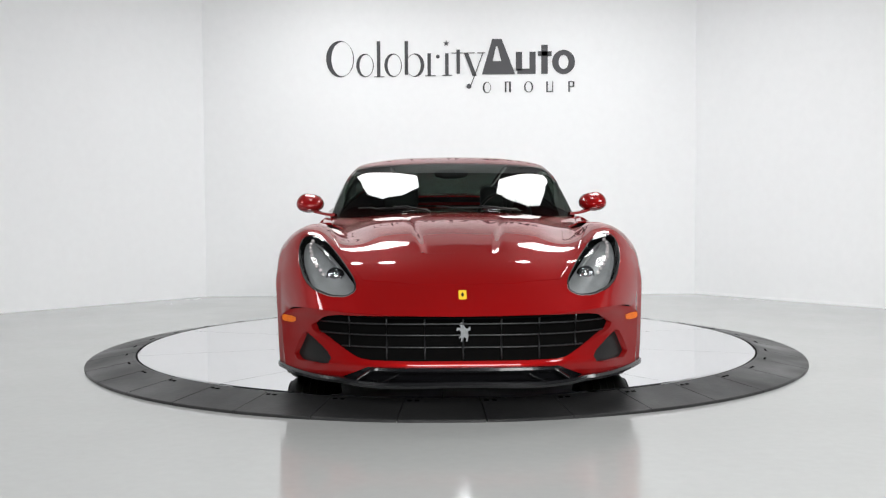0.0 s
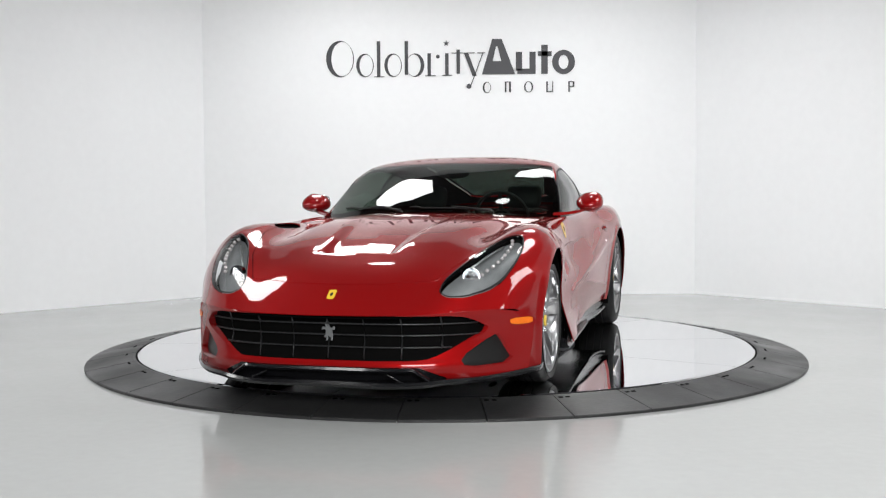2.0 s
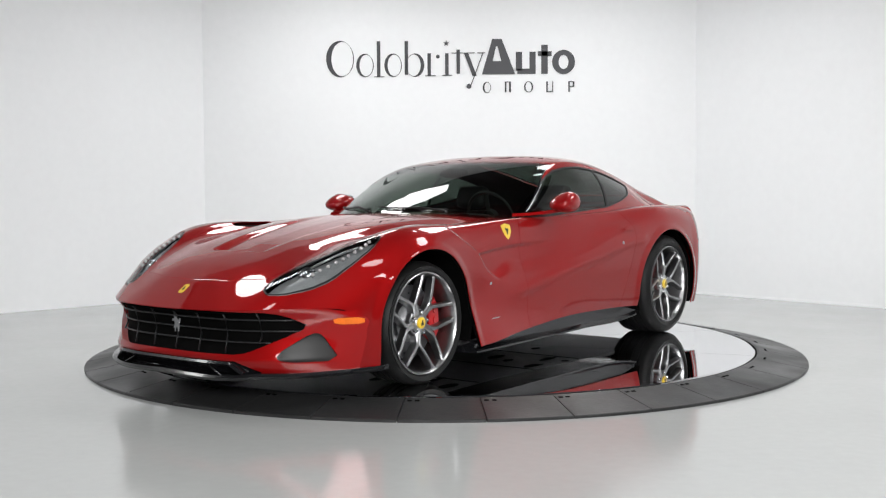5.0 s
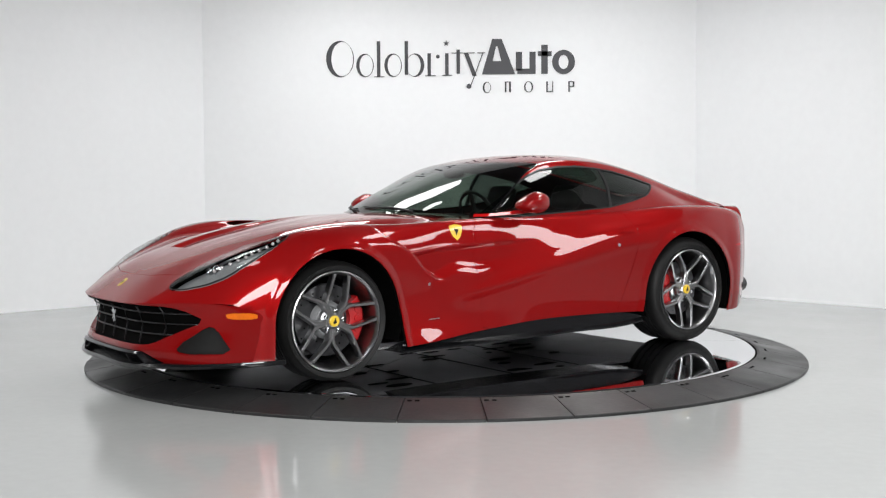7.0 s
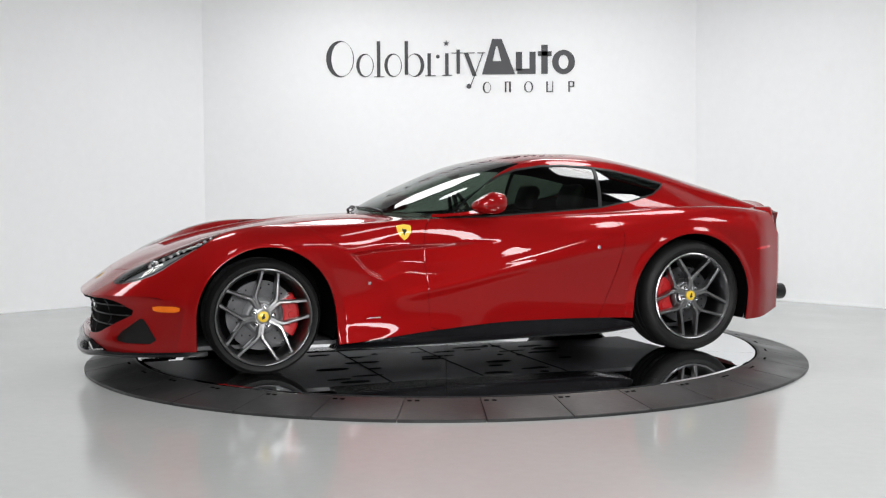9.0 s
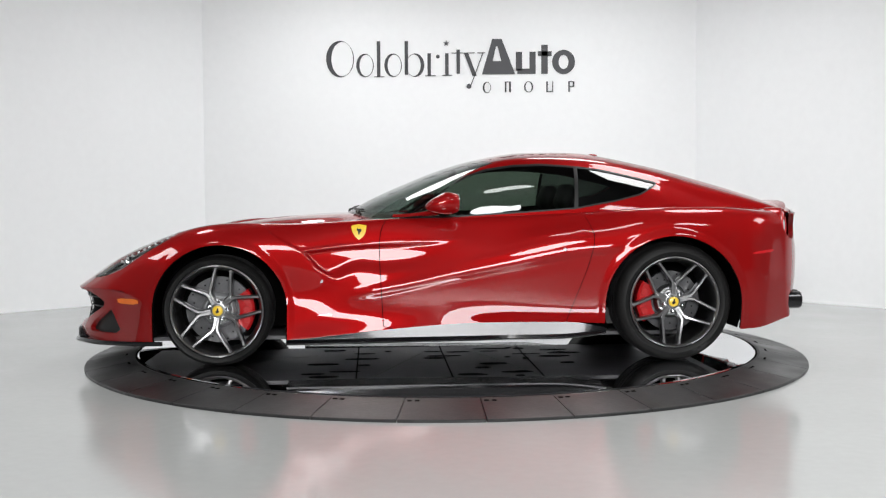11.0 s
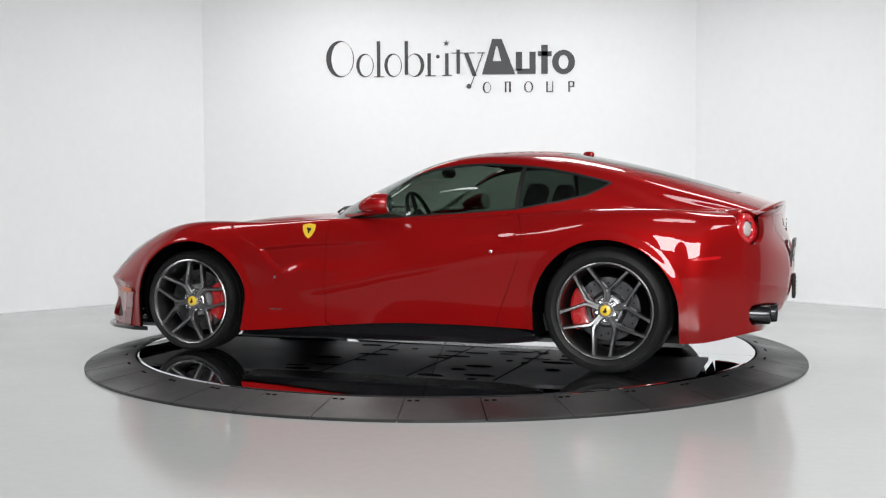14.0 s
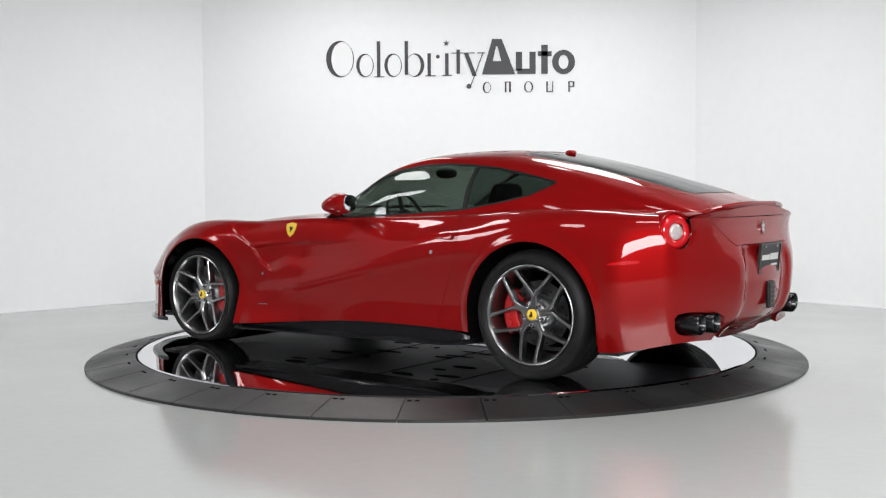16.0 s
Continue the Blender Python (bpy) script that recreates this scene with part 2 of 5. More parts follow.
def across(rows, n):
    """Rows (r, stations) -> n values across by a smooth curve through the rows."""
    r = len(rows)
    v = np.linspace(0, r - 1, n)
    out = np.empty((n, rows.shape[1]))
    k = np.clip(v.astype(int), 0, r - 2)
    t = (v - k)[:, None]
    m = np.gradient(rows, axis=0)
    out = ((2 * t ** 3 - 3 * t ** 2 + 1) * rows[k] + (t ** 3 - 2 * t ** 2 + t) * m[k]
           + (-2 * t ** 3 + 3 * t ** 2) * rows[k + 1] + (t ** 3 - t ** 2) * m[k + 1])
    return v, out


class Sheet:
    """A surface as points, normals, two parameters and faces."""

    def __init__(self, V, N, A, B, faces):
        self.V, self.N, self.A, self.B, self.faces = V, N, A, B, faces

    @property
    def x(self):
        return self.V[:, 0]

    @property
    def y(self):
        return self.V[:, 1]

    @property
    def z(self):
        return self.V[:, 2]

    def keep(self, g):
        """The piece of the sheet where g > 0, cut along g = 0."""
        rows = [np.column_stack([self.V, self.N, self.A, self.B])]
        count = len(self.V)
        extra = []
        cache = {}
        faces = []
        s = g > 0
        for f in self.faces:
            k = [s[i] for i in f]
            if all(k):
                faces.append(f)
                continue
            if not any(k):
                continue
            poly = []
            n = len(f)
            for i in range(n):
                a, b = f[i], f[(i + 1) % n]
                if s[a]:
                    poly.append(a)
                if s[a] != s[b]:
                    key = (a, b) if a < b else (b, a)
                    if key not in cache:
                        a0, b0 = key
                        t = g[a0] / (g[a0] - g[b0])
                        cache[key] = count + len(extra)
                        extra.append(rows[0][a0] * (1 - t) + rows[0][b0] * t)
                    poly.append(cache[key])
            if len(poly) > 2:
                faces.append(tuple(poly))
        R = np.vstack([rows[0], np.array(extra)]) if extra else rows[0]
        used = sorted({i for f in faces for i in f})
        remap = {o: i for i, o in enumerate(used)}
        R = R[used] if used else R[:0]
        return Sheet(R[:, :3], R[:, 3:6], R[:, 6], R[:, 7], [tuple(remap[i] for i in f) for f in faces])

    def moved(self, d):
        return Sheet(self.V + self.N * d, self.N, self.A, self.B, self.faces)

    def near(self, x, z=None, y=None, side=1):
        """The point and normal of the sheet nearest to a place in side view (x, z) or plan view (x, y)."""
        q = (self.x - x) ** 2 + ((self.z - z) ** 2 if z is not None else (self.y - y) ** 2)
        i = int(np.argmin(q))
        return Vector((self.V[i, 0], side * self.V[i, 1], self.V[i, 2])), Vector((self.N[i, 0], side * self.N[i, 1], self.N[i, 2]))


def grid_sheet(P, A, B):
    """P (n, m, 3) with parameters A (n, m), B (n, m); normals point out of the car."""
    n, m = P.shape[:2]
    Q = P.copy()
    du, dv = np.gradient(Q, axis=0), np.gradient(Q, axis=1)
    N = np.cross(du, dv)
    ln = np.linalg.norm(N, axis=2, keepdims=True)
    N = N / np.maximum(ln, 1e-9)
    mid = N[n // 2, m // 2]
    flip = 1.0
    c = P[n // 2, m // 2] - np.array([0.0, 0.0, 0.55])
    if np.dot(mid, c) < 0:
        flip = -1.0
    idx = np.arange(n * m).reshape(n, m)
    if flip > 0:
        faces = [(idx[i, j], idx[i + 1, j], idx[i + 1, j + 1], idx[i, j + 1]) for i in range(n - 1) for j in range(m - 1)]
    else:
        faces = [(idx[i, j], idx[i, j + 1], idx[i + 1, j + 1], idx[i + 1, j]) for i in range(n - 1) for j in range(m - 1)]
    return Sheet(P.reshape(-1, 3), (N * flip).reshape(-1, 3), A.ravel(), B.ravel(), faces)


def inside(px, py, poly):
    """Signed distance to a polygon, positive inside."""
    d = np.full(px.shape, 1e9)
    w = np.zeros(px.shape, bool)
    n = len(poly)
    for i in range(n):
        ax, ay = poly[i]
        bx, by = poly[(i + 1) % n]
        ex, ey = bx - ax, by - ay
        t = np.clip(((px - ax) * ex + (py - ay) * ey) / (ex * ex + ey * ey), 0, 1)
        d = np.minimum(d, np.hypot(px - ax - t * ex, py - ay - t * ey))
        if ey != 0:
            hit = ((ay > py) != (by > py)) & (px < ex * (py - ay) / ey + ax)
            w ^= hit
    return np.where(w, d, -d)


def rounded(poly, times=2):
    """A polygon with its corners cut smooth."""
    for _ in range(times):
        out = []
        n = len(poly)
        for i in range(n):
            (ax, ay), (bx, by) = poly[i], poly[(i + 1) % n]
            out += [(ax * 0.8 + bx * 0.2, ay * 0.8 + by * 0.2), (ax * 0.2 + bx * 0.8, ay * 0.2 + by * 0.8)]
        poly = out
    return poly


def sheet_part(name, pieces, mat, parent, label="", rim=0.012):
    """pieces: (sheet, side) with side 1, -1 or 0 for both halves; edges turn inwards by rim."""
    verts, norms, faces = [], [], []
    for sh, side in pieces:
        for sg in ((1, -1) if side == 0 else (side,)):
            base = len(verts)
            mir = np.array([1, sg, 1.0])
            verts += (sh.V * mir).tolist()
            norms += (sh.N * mir).tolist()
            fs = [tuple(base + i for i in (f if sg > 0 else f[::-1])) for f in sh.faces]
            faces += fs
            if rim:
                seen = {}
                for f in fs:
                    for i in range(len(f)):
                        a, b = f[i], f[(i + 1) % len(f)]
                        key = (min(a, b), max(a, b))
                        seen[key] = None if key in seen else (a, b)
                made = {}
                for e in seen.values():
                    if e is None:
                        continue
                    a, b = e
                    if abs(verts[a][1]) < 1e-4 and abs(verts[b][1]) < 1e-4:
                        continue
                    ids = []
                    for q in (a, b):
                        if q not in made:
                            p, nn = verts[q], norms[q]
                            made[q] = len(verts)
                            verts.append([p[k] - nn[k] * rim for k in range(3)])
                            norms.append(nn)
                        ids.append(made[q])
                    faces.append((b, a, ids[0], ids[1]))
    me = bpy.data.meshes.new(name)
    me.from_pydata(verts, [], faces)
    for p in me.polygons:
        p.use_smooth = True
    me.normals_split_custom_set_from_vertices(norms)
    me.materials.append(mat)
    ob = new(name, me)
    ob.parent = parent
    if label:
        ob["label"] = label
    return ob


NOSE, TAIL = 2.315, -2.265


def front_bow(xs):
    return 0.49 * (np.clip(xs - 1.30, 0, None) / (NOSE - 1.30)) ** 1.5


def nose_x(y):
    """The bumper's plan line."""
    return NOSE - 0.49 * (np.abs(y) / 0.9) ** 3.5


def rear_bow(xs):
    return 0.175 * (np.clip(-1.45 - xs, 0, None) / (-1.45 - TAIL)) ** 1.6


def plan_shift(xs, y):
    return -front_bow(xs) * (np.abs(y) / 0.9) ** 3.5 + rear_bow(xs) * (np.abs(y) / 0.85) ** 3.0


STATIONS = (NOSE, 2.24, 2.09, 1.80, 1.36, 0.90, 0.40, -0.20, -0.80, -1.36, -1.80, -2.10, TAIL)
# across the lower body, from the sill to the centre line: widths and heights at the stations
ROW_Y = (
    (0.850, 0.893, 0.932, 0.948, 0.945, 0.972, 0.912, 0.895, 0.905, 0.930, 0.925, 0.900, 0.800),
    (0.862, 0.905, 0.946, 0.960, 0.960, 0.930, 0.895, 0.912, 0.925, 0.955, 0.950, 0.925, 0.832),
    (0.870, 0.912, 0.954, 0.968, 0.968, 0.897, 0.900, 0.928, 0.945, 0.972, 0.966, 0.940, 0.848),
    (0.862, 0.905, 0.948, 0.966, 0.966, 0.903, 0.882, 0.905, 0.925, 0.970, 0.962, 0.938, 0.848),
    (0.820, 0.866, 0.912, 0.942, 0.948, 0.893, 0.862, 0.864, 0.872, 0.945, 0.938, 0.912, 0.832),
    (0.715, 0.750, 0.795, 0.845, 0.862, 0.835, 0.818, 0.812, 0.815, 0.875, 0.872, 0.852, 0.785),
    (0.580, 0.620, 0.675, 0.730, 0.760, 0.750, 0.745, 0.745, 0.745, 0.755, 0.745, 0.720, 0.690),
    (0.405, 0.435, 0.490, 0.560, 0.610, 0.620, 0.590, 0.550, 0.540, 0.540, 0.530, 0.520, 0.500),
    (0.210, 0.230, 0.270, 0.320, 0.350, 0.360, 0.340, 0.300, 0.280, 0.280, 0.280, 0.280, 0.270),
    (0.0,) * 13,
)
ROW_Z = (
    (0.135, 0.130, 0.128, 0.130, 0.150, 0.165, 0.205, 0.240, 0.235, 0.205, 0.185, 0.200, 0.235),
    (0.240, 0.240, 0.250, 0.270, 0.300, 0.280, 0.310, 0.345, 0.345, 0.330, 0.300, 0.320, 0.380),
    (0.350, 0.365, 0.390, 0.420, 0.460, 0.410, 0.442, 0.560, 0.660, 0.590, 0.500, 0.490, 0.520),
    (0.430, 0.455, 0.500, 0.560, 0.620, 0.590, 0.552, 0.660, 0.770, 0.740, 0.650, 0.640, 0.660),
    (0.452, 0.495, 0.575, 0.665, 0.750, 0.725, 0.690, 0.770, 0.830, 0.850, 0.800, 0.770, 0.780),
    (0.456, 0.515, 0.620, 0.735, 0.826, 0.825, 0.845, 0.860, 0.884, 0.915, 0.900, 0.870, 0.860),
    (0.452, 0.512, 0.625, 0.745, 0.836, 0.840, 0.856, 0.868, 0.890, 0.920, 0.918, 0.900, 0.890),
    (0.446, 0.498, 0.592, 0.706, 0.797, 0.842, 0.862, 0.870, 0.890, 0.918, 0.925, 0.915, 0.910),
    (0.442, 0.499, 0.600, 0.716, 0.820, 0.872, 0.886, 0.870, 0.890, 0.915, 0.925, 0.920, 0.920),
    (0.440, 0.498, 0.602, 0.722, 0.830, 0.882, 0.894, 0.870, 0.890, 0.915, 0.925, 0.920, 0.920),
)


FLARE = [(NOSE, 0.0), (2.1, -0.004), (1.8, -0.008), (1.36, -0.005), (0.9, 0.008), (0.4, 0.024), (-0.2, 0.029), (-0.8, 0.033), (-1.36, 0.035), (-1.8, 0.034), (TAIL, 0.018)]


def smooth(t):
    t = np.clip(t, 0, 1)
    return t * t * (3 - 2 * t)


ARCH_F, ARCH_R = (1.340, 0.326, 0.394), (-1.357, 0.338, 0.413)


def hollow_sides(X, Y, Z):
    """The channel behind the front wheel, the proud fender edge and the sunken middle of the bonnet."""
    side = smooth((Y - 0.70) / 0.06)
    # fender edge: from the bonnet side down and back
    edge_x = curve(Z.ravel(), [(0.20, 0.60), (0.50, 0.645), (0.57, 0.765), (0.66, 0.850), (0.79, 1.055), (0.86, 1.12)]).reshape(Z.shape)
    behind = edge_x - X
    top_z = curve(X.ravel(), [(-0.6, 0.78), (0.22, 0.722), (0.62, 0.703), (0.90, 0.676), (1.1, 0.67)]).reshape(X.shape)
    low_z = curve(X.ravel(), [(-0.70, 0.797), (-0.42, 0.715), (-0.08, 0.632), (0.25, 0.560), (0.39, 0.551), (0.52, 0.56), (0.70, 0.50), (0.9, 0.46)]).reshape(X.shape)
    fade = smooth((X + 0.15) / 0.65)
    channel = 0.022 * smooth(behind / 0.022) * smooth((top_z - Z) / 0.026) * smooth((Z - low_z + 0.02) / 0.09) * fade * np.where(behind > 0, 1, 0)
    upper = 0.008 * smooth(behind / 0.02) * smooth((Z - top_z + 0.01) / 0.03) * smooth(1 - behind / 0.7)
    # a ledge under the lower body crease
    crease_z = curve(X.ravel(), [(-1.07, 0.696), (-0.75, 0.664), (-0.42, 0.599), (-0.08, 0.537), (0.25, 0.468), (0.387, 0.442), (0.7, 0.40)]).reshape(X.shape)
    ledge = 0.006 * smooth(1 - np.abs(Z - crease_z) / 0.05) * smooth((0.62 - X) / 0.2) * smooth((X + 1.15) / 0.2)
    # a raised lip round each wheel opening
    lip = np.zeros_like(X)
    for cx, cz, r in (ARCH_F, ARCH_R):
        gap = np.hypot(X - cx, np.maximum(Z - cz, 0)) - r
        lip = np.maximum(lip, 0.010 * smooth(1 - gap / 0.055) * smooth((gap + 0.2) / 0.05))
    Y = Y - side * (channel + upper) + side * (ledge + lip)
    # bonnet: sunken middle with a step at its front
    half = 0.205 + (1.82 - X) * 0.115
    mid = smooth((half - Y) / 0.05) * smooth((1.83 - X) / 0.012) * smooth((X - 0.62) / 0.9)
    Z = Z - 0.022 * mid
    # a valley inside each fender
    valley = smooth(1 - np.abs(Y - 0.60 + (X - 1.2) * 0.10) / 0.16) * smooth((1.75 - X) / 0.5) * smooth((X - 0.45) / 0.35)
    Z = Z - 0.024 * valley
    return X, Y, Z


def swept(stations, row_y, row_z, shift, n_long, n_across, flare=None, shape=None):
    s = np.linspace(0, 1, n_long)
    xs = stations[0] + (stations[-1] - stations[0]) * s
    Y = np.array([curve(xs, list(zip(stations, r))) for r in row_y])
    Z = np.array([curve(xs, list(zip(stations, r))) for r in row_z])
    v, Y = across(Y, n_across)
    _, Z = across(Z, n_across)
    if flare:
        Y = Y + curve(xs, flare)[None] * np.clip(Y / 0.7, 0, 1)
    Y[-1] = 0.0
    Y = np.maximum(Y, 0)
    A = np.repeat(xs[None], n_across, 0)
    B = np.repeat(v[:, None], n_long, 1)
    X = A + shift(A, Y)
    if shape:
        X, Y, Z = shape(X, Y, Z)
    return grid_sheet(np.stack([X, Y, Z], -1), A, B)


LOWER = swept(STATIONS, ROW_Y, ROW_Z, plan_shift, 440, 150, FLARE, hollow_sides)

CABIN_X = (0.66, 0.45, 0.22, 0.0, -0.22, -0.55, -0.95, -1.30, -1.70, -2.05, -2.24)
CABIN_Y = (
    (0.790, 0.800, 0.805, 0.800, 0.795, 0.790, 0.780, 0.750, 0.720, 0.700, 0.660),
    (0.770, 0.785, 0.790, 0.785, 0.780, 0.775, 0.765, 0.735, 0.700, 0.680, 0.640),
    (0.765, 0.772, 0.770, 0.760, 0.748, 0.738, 0.715, 0.690, 0.665, 0.650, 0.620),
    (0.762, 0.755, 0.728, 0.695, 0.665, 0.645, 0.625, 0.618, 0.615, 0.615, 0.600),
    (0.736, 0.712, 0.674, 0.630, 0.597, 0.572, 0.545, 0.530, 0.545, 0.560, 0.560),
    (0.430, 0.405, 0.380, 0.360, 0.345, 0.330, 0.320, 0.310, 0.310, 0.310, 0.310),
    (0.0,) * 11,
)
CABIN_Z = (
    (0.800, 0.800, 0.800, 0.800, 0.800, 0.800, 0.800, 0.780, 0.760, 0.760, 0.760),
    (0.840, 0.858, 0.864, 0.870, 0.882, 0.898, 0.912, 0.905, 0.870, 0.840, 0.830),
    (0.852, 0.895, 0.945, 0.995, 1.030, 1.055, 1.050, 1.000, 0.910, 0.870, 0.855),
    (0.858, 0.925, 1.020, 1.110, 1.165, 1.192, 1.160, 1.082, 0.955, 0.895, 0.875),
    (0.860, 0.950, 1.052, 1.145, 1.207, 1.238, 1.218, 1.152, 1.036, 0.950, 0.900),
    (0.862, 0.972, 1.074, 1.160, 1.225, 1.272, 1.263, 1.197, 1.093, 0.988, 0.925),
    (0.862, 0.978, 1.080, 1.166, 1.232, 1.281, 1.273, 1.208, 1.104, 0.998, 0.934),
)


def cabin_shift(xs, y):
    b = curve(xs.ravel(), [(0.66, 0.34), (0.22, 0.24), (-0.22, 0.12), (-0.7, 0.0), (-1.3, 0.0), (-2.24, -0.0)]).reshape(xs.shape)
    return -b * (np.abs(y) / 0.74) ** 2.2 + rear_bow(xs) * (np.abs(y) / 0.85) ** 3.0


CABIN = swept(CABIN_X, CABIN_Y, CABIN_Z, cabin_shift, 240, 100, [(0.66, 0.030), (0.0, 0.028), (-2.24, 0.024)])

# outlines on the sheets, in side view (x, z) or plan view (x, y)
DOOR = rounded([(0.335, 0.90), (0.392, 0.80), (0.402, 0.68), (0.394, 0.49), (0.376, 0.16), (-0.70, 0.16), (-0.72, 0.26), (-0.752, 0.346), (-0.845, 0.58), (-0.885, 0.745), (-0.852, 0.85), (-0.79, 0.95)], 1)
GLASS_SIDE = [(0.285, 0.875), (0.123, 0.972), (-0.016, 1.048), (-0.154, 1.117), (-0.258, 1.152), (-0.43, 1.176), (-0.60, 1.182), (-0.775, 1.171),
              (-0.947, 1.152), (-1.119, 1.117), (-1.25, 1.085), (-1.325, 1.066), (-1.29, 1.045), (-1.21, 1.004), (-1.05, 0.966), (-0.80, 0.923), (-0.42, 0.898), (-0.08, 0.879), (0.19, 0.871)]
LAMP_PLAN = rounded([(1.570, 0.775), (1.66, 0.690), (1.80, 0.622), (1.93, 0.568), (2.06, 0.515), (2.130, 0.512), (2.148, 0.560), (2.110, 0.635), (2.02, 0.722), (1.92, 0.782), (1.80, 0.822), (1.68, 0.836), (1.59, 0.822)], 1)
BONNET = [(0.40, -0.78), (0.40, 0.78), (0.95, 0.72), (1.45, 0.69), (1.80, 0.60), (2.06, 0.48), (2.13, 0.25), (2.14, 0.0), (2.13, -0.25), (2.06, -0.48), (1.80, -0.60), (1.45, -0.69), (0.95, -0.72)]


TAIL_LAMP = (-2.105, 0.765, 0.806)


def lamp_gap(sh):
    """Distance from the tail lamp's middle."""
    return np.sqrt((sh.x - TAIL_LAMP[0]) ** 2 + (sh.y - TAIL_LAMP[1]) ** 2 + (sh.z - TAIL_LAMP[2]) ** 2)


def arch(sh, extra=0.0):
    f = np.hypot(sh.x - ARCH_F[0], sh.z - ARCH_F[1]) - ARCH_F[2] - extra
    r = np.hypot(sh.x - ARCH_R[0], sh.z - ARCH_R[1]) - ARCH_R[2] - extra
    low = lambda c: np.where(sh.z < c[1], np.abs(sh.x - c[0]) - c[2] - extra, 9.0)
    f = np.minimum(f, low(ARCH_F))
    r = np.minimum(r, low(ARCH_R))
    return np.where(sh.y > 0.55, np.minimum(f, r), 9.0)


def front_face(n=150, m=70):
    """The bumper between the nose edge, the corners and the chin."""
    s, w = np.meshgrid(np.linspace(0, 1.045, n), np.linspace(0, 1, m), indexing="ij")
    ymax = curve(w.ravel(), [(0, 0.848), (0.33, 0.861), (0.7, 0.870), (0.92, 0.862), (1.0, 0.825)]).reshape(w.shape)
    y = s * ymax
    top = curve(y.ravel(), [(0, 0.438), (0.21, 0.441), (0.4, 0.446), (0.56, 0.452), (0.69, 0.456), (0.80, 0.448), (0.87, 0.43)]).reshape(w.shape)
    z = 0.125 + w * (top - 0.125)
    back = curve(z.ravel(), [(0.12, 0.045), (0.17, 0.02), (0.20, 0.012), (0.24, 0.03), (0.32, 0.055), (0.40, 0.035), (0.44, 0.006), (0.46, 0.0)]).reshape(w.shape)
    x = nose_x(y) - back * np.clip(1 - s ** 4, 0, 1) - 0.05 * np.clip(s - 1, 0, 1)
    return grid_sheet(np.stack([x, y, z], -1), s, w)


def rear_face(n=130, m=110):
    """A smooth patch from the centre line to the end of the flanks, meeting them without a fold."""
    P = LOWER.V.reshape(150, 440, 3)
    rows = LOWER.B.reshape(150, 440)[:, 0]
    w = np.linspace(0, 1, m)
    end = np.stack([np.interp(w * 5.3, rows, P[:, 439, k]) for k in range(3)], -1)
    fore = np.stack([np.interp(w * 5.3, rows, P[:, 430, k]) for k in range(3)], -1) - end
    fore /= np.linalg.norm(fore, axis=1, keepdims=True)
    z0 = 0.20 + 0.735 * w
    x0 = TAIL + curve(z0, [(0.20, 0.10), (0.24, 0.06), (0.30, -0.03), (0.38, -0.080), (0.48, -0.100), (0.56, -0.105), (0.64, -0.090), (0.70, -0.055), (0.80, -0.010), (0.87, -0.004), (0.95, -0.005)])
    mid = np.stack([x0, np.zeros(m), z0], -1)
    s = np.linspace(0, 1, n)[:, None, None]
    reach = end[:, 1:2]
    out = np.concatenate([np.zeros((m, 1)), 1.25 * reach, np.zeros((m, 1))], 1)
    X = ((2 * s ** 3 - 3 * s ** 2 + 1) * mid + (s ** 3 - 2 * s ** 2 + s) * out + (-2 * s ** 3 + 3 * s ** 2) * end + (s ** 3 - s ** 2) * (fore * 0.50))
    # the middle falls back between the two corners
    y, z = X[..., 1], X[..., 2]
    X[..., 0] += 0.045 / (1 + np.exp((y - 0.33) * 50)) / (1 + np.exp((z - 0.70) * 60))
    S, W = np.meshgrid(np.linspace(0, 1, n), w, indexing="ij")
    return grid_sheet(X, S, W)


FRONT, REAR = front_face(), rear_face()


def blend_corner(sheet, k, fx, fy):
    """Turn the normals near a joined corner towards one shared direction, so that the two sheets shade as one."""
    N = sheet.N.copy()
    flat = np.sqrt(np.clip(1 - N[:, 2] ** 2, 0, 1))
    N[:, 0] = N[:, 0] * (1 - k) + fx * flat * k
    N[:, 1] = N[:, 1] * (1 - k) + fy * flat * k
    sheet.N = N / np.maximum(np.linalg.norm(N, axis=1, keepdims=True), 1e-9)


blend_corner(FRONT, smooth((FRONT.A - 0.86) / 0.14), 0.70, 0.714)
blend_corner(LOWER, smooth((LOWER.A - NOSE + 0.07) / 0.07) * smooth((3.3 - LOWER.B) / 0.5), 0.70, 0.714)
CAR = thing("sports_car", "metallic red two-door sports coupe on the turntable", "car")
CAR_REST = (0.0565, 0.043, DISC_Z, 0, 0, 0.95)


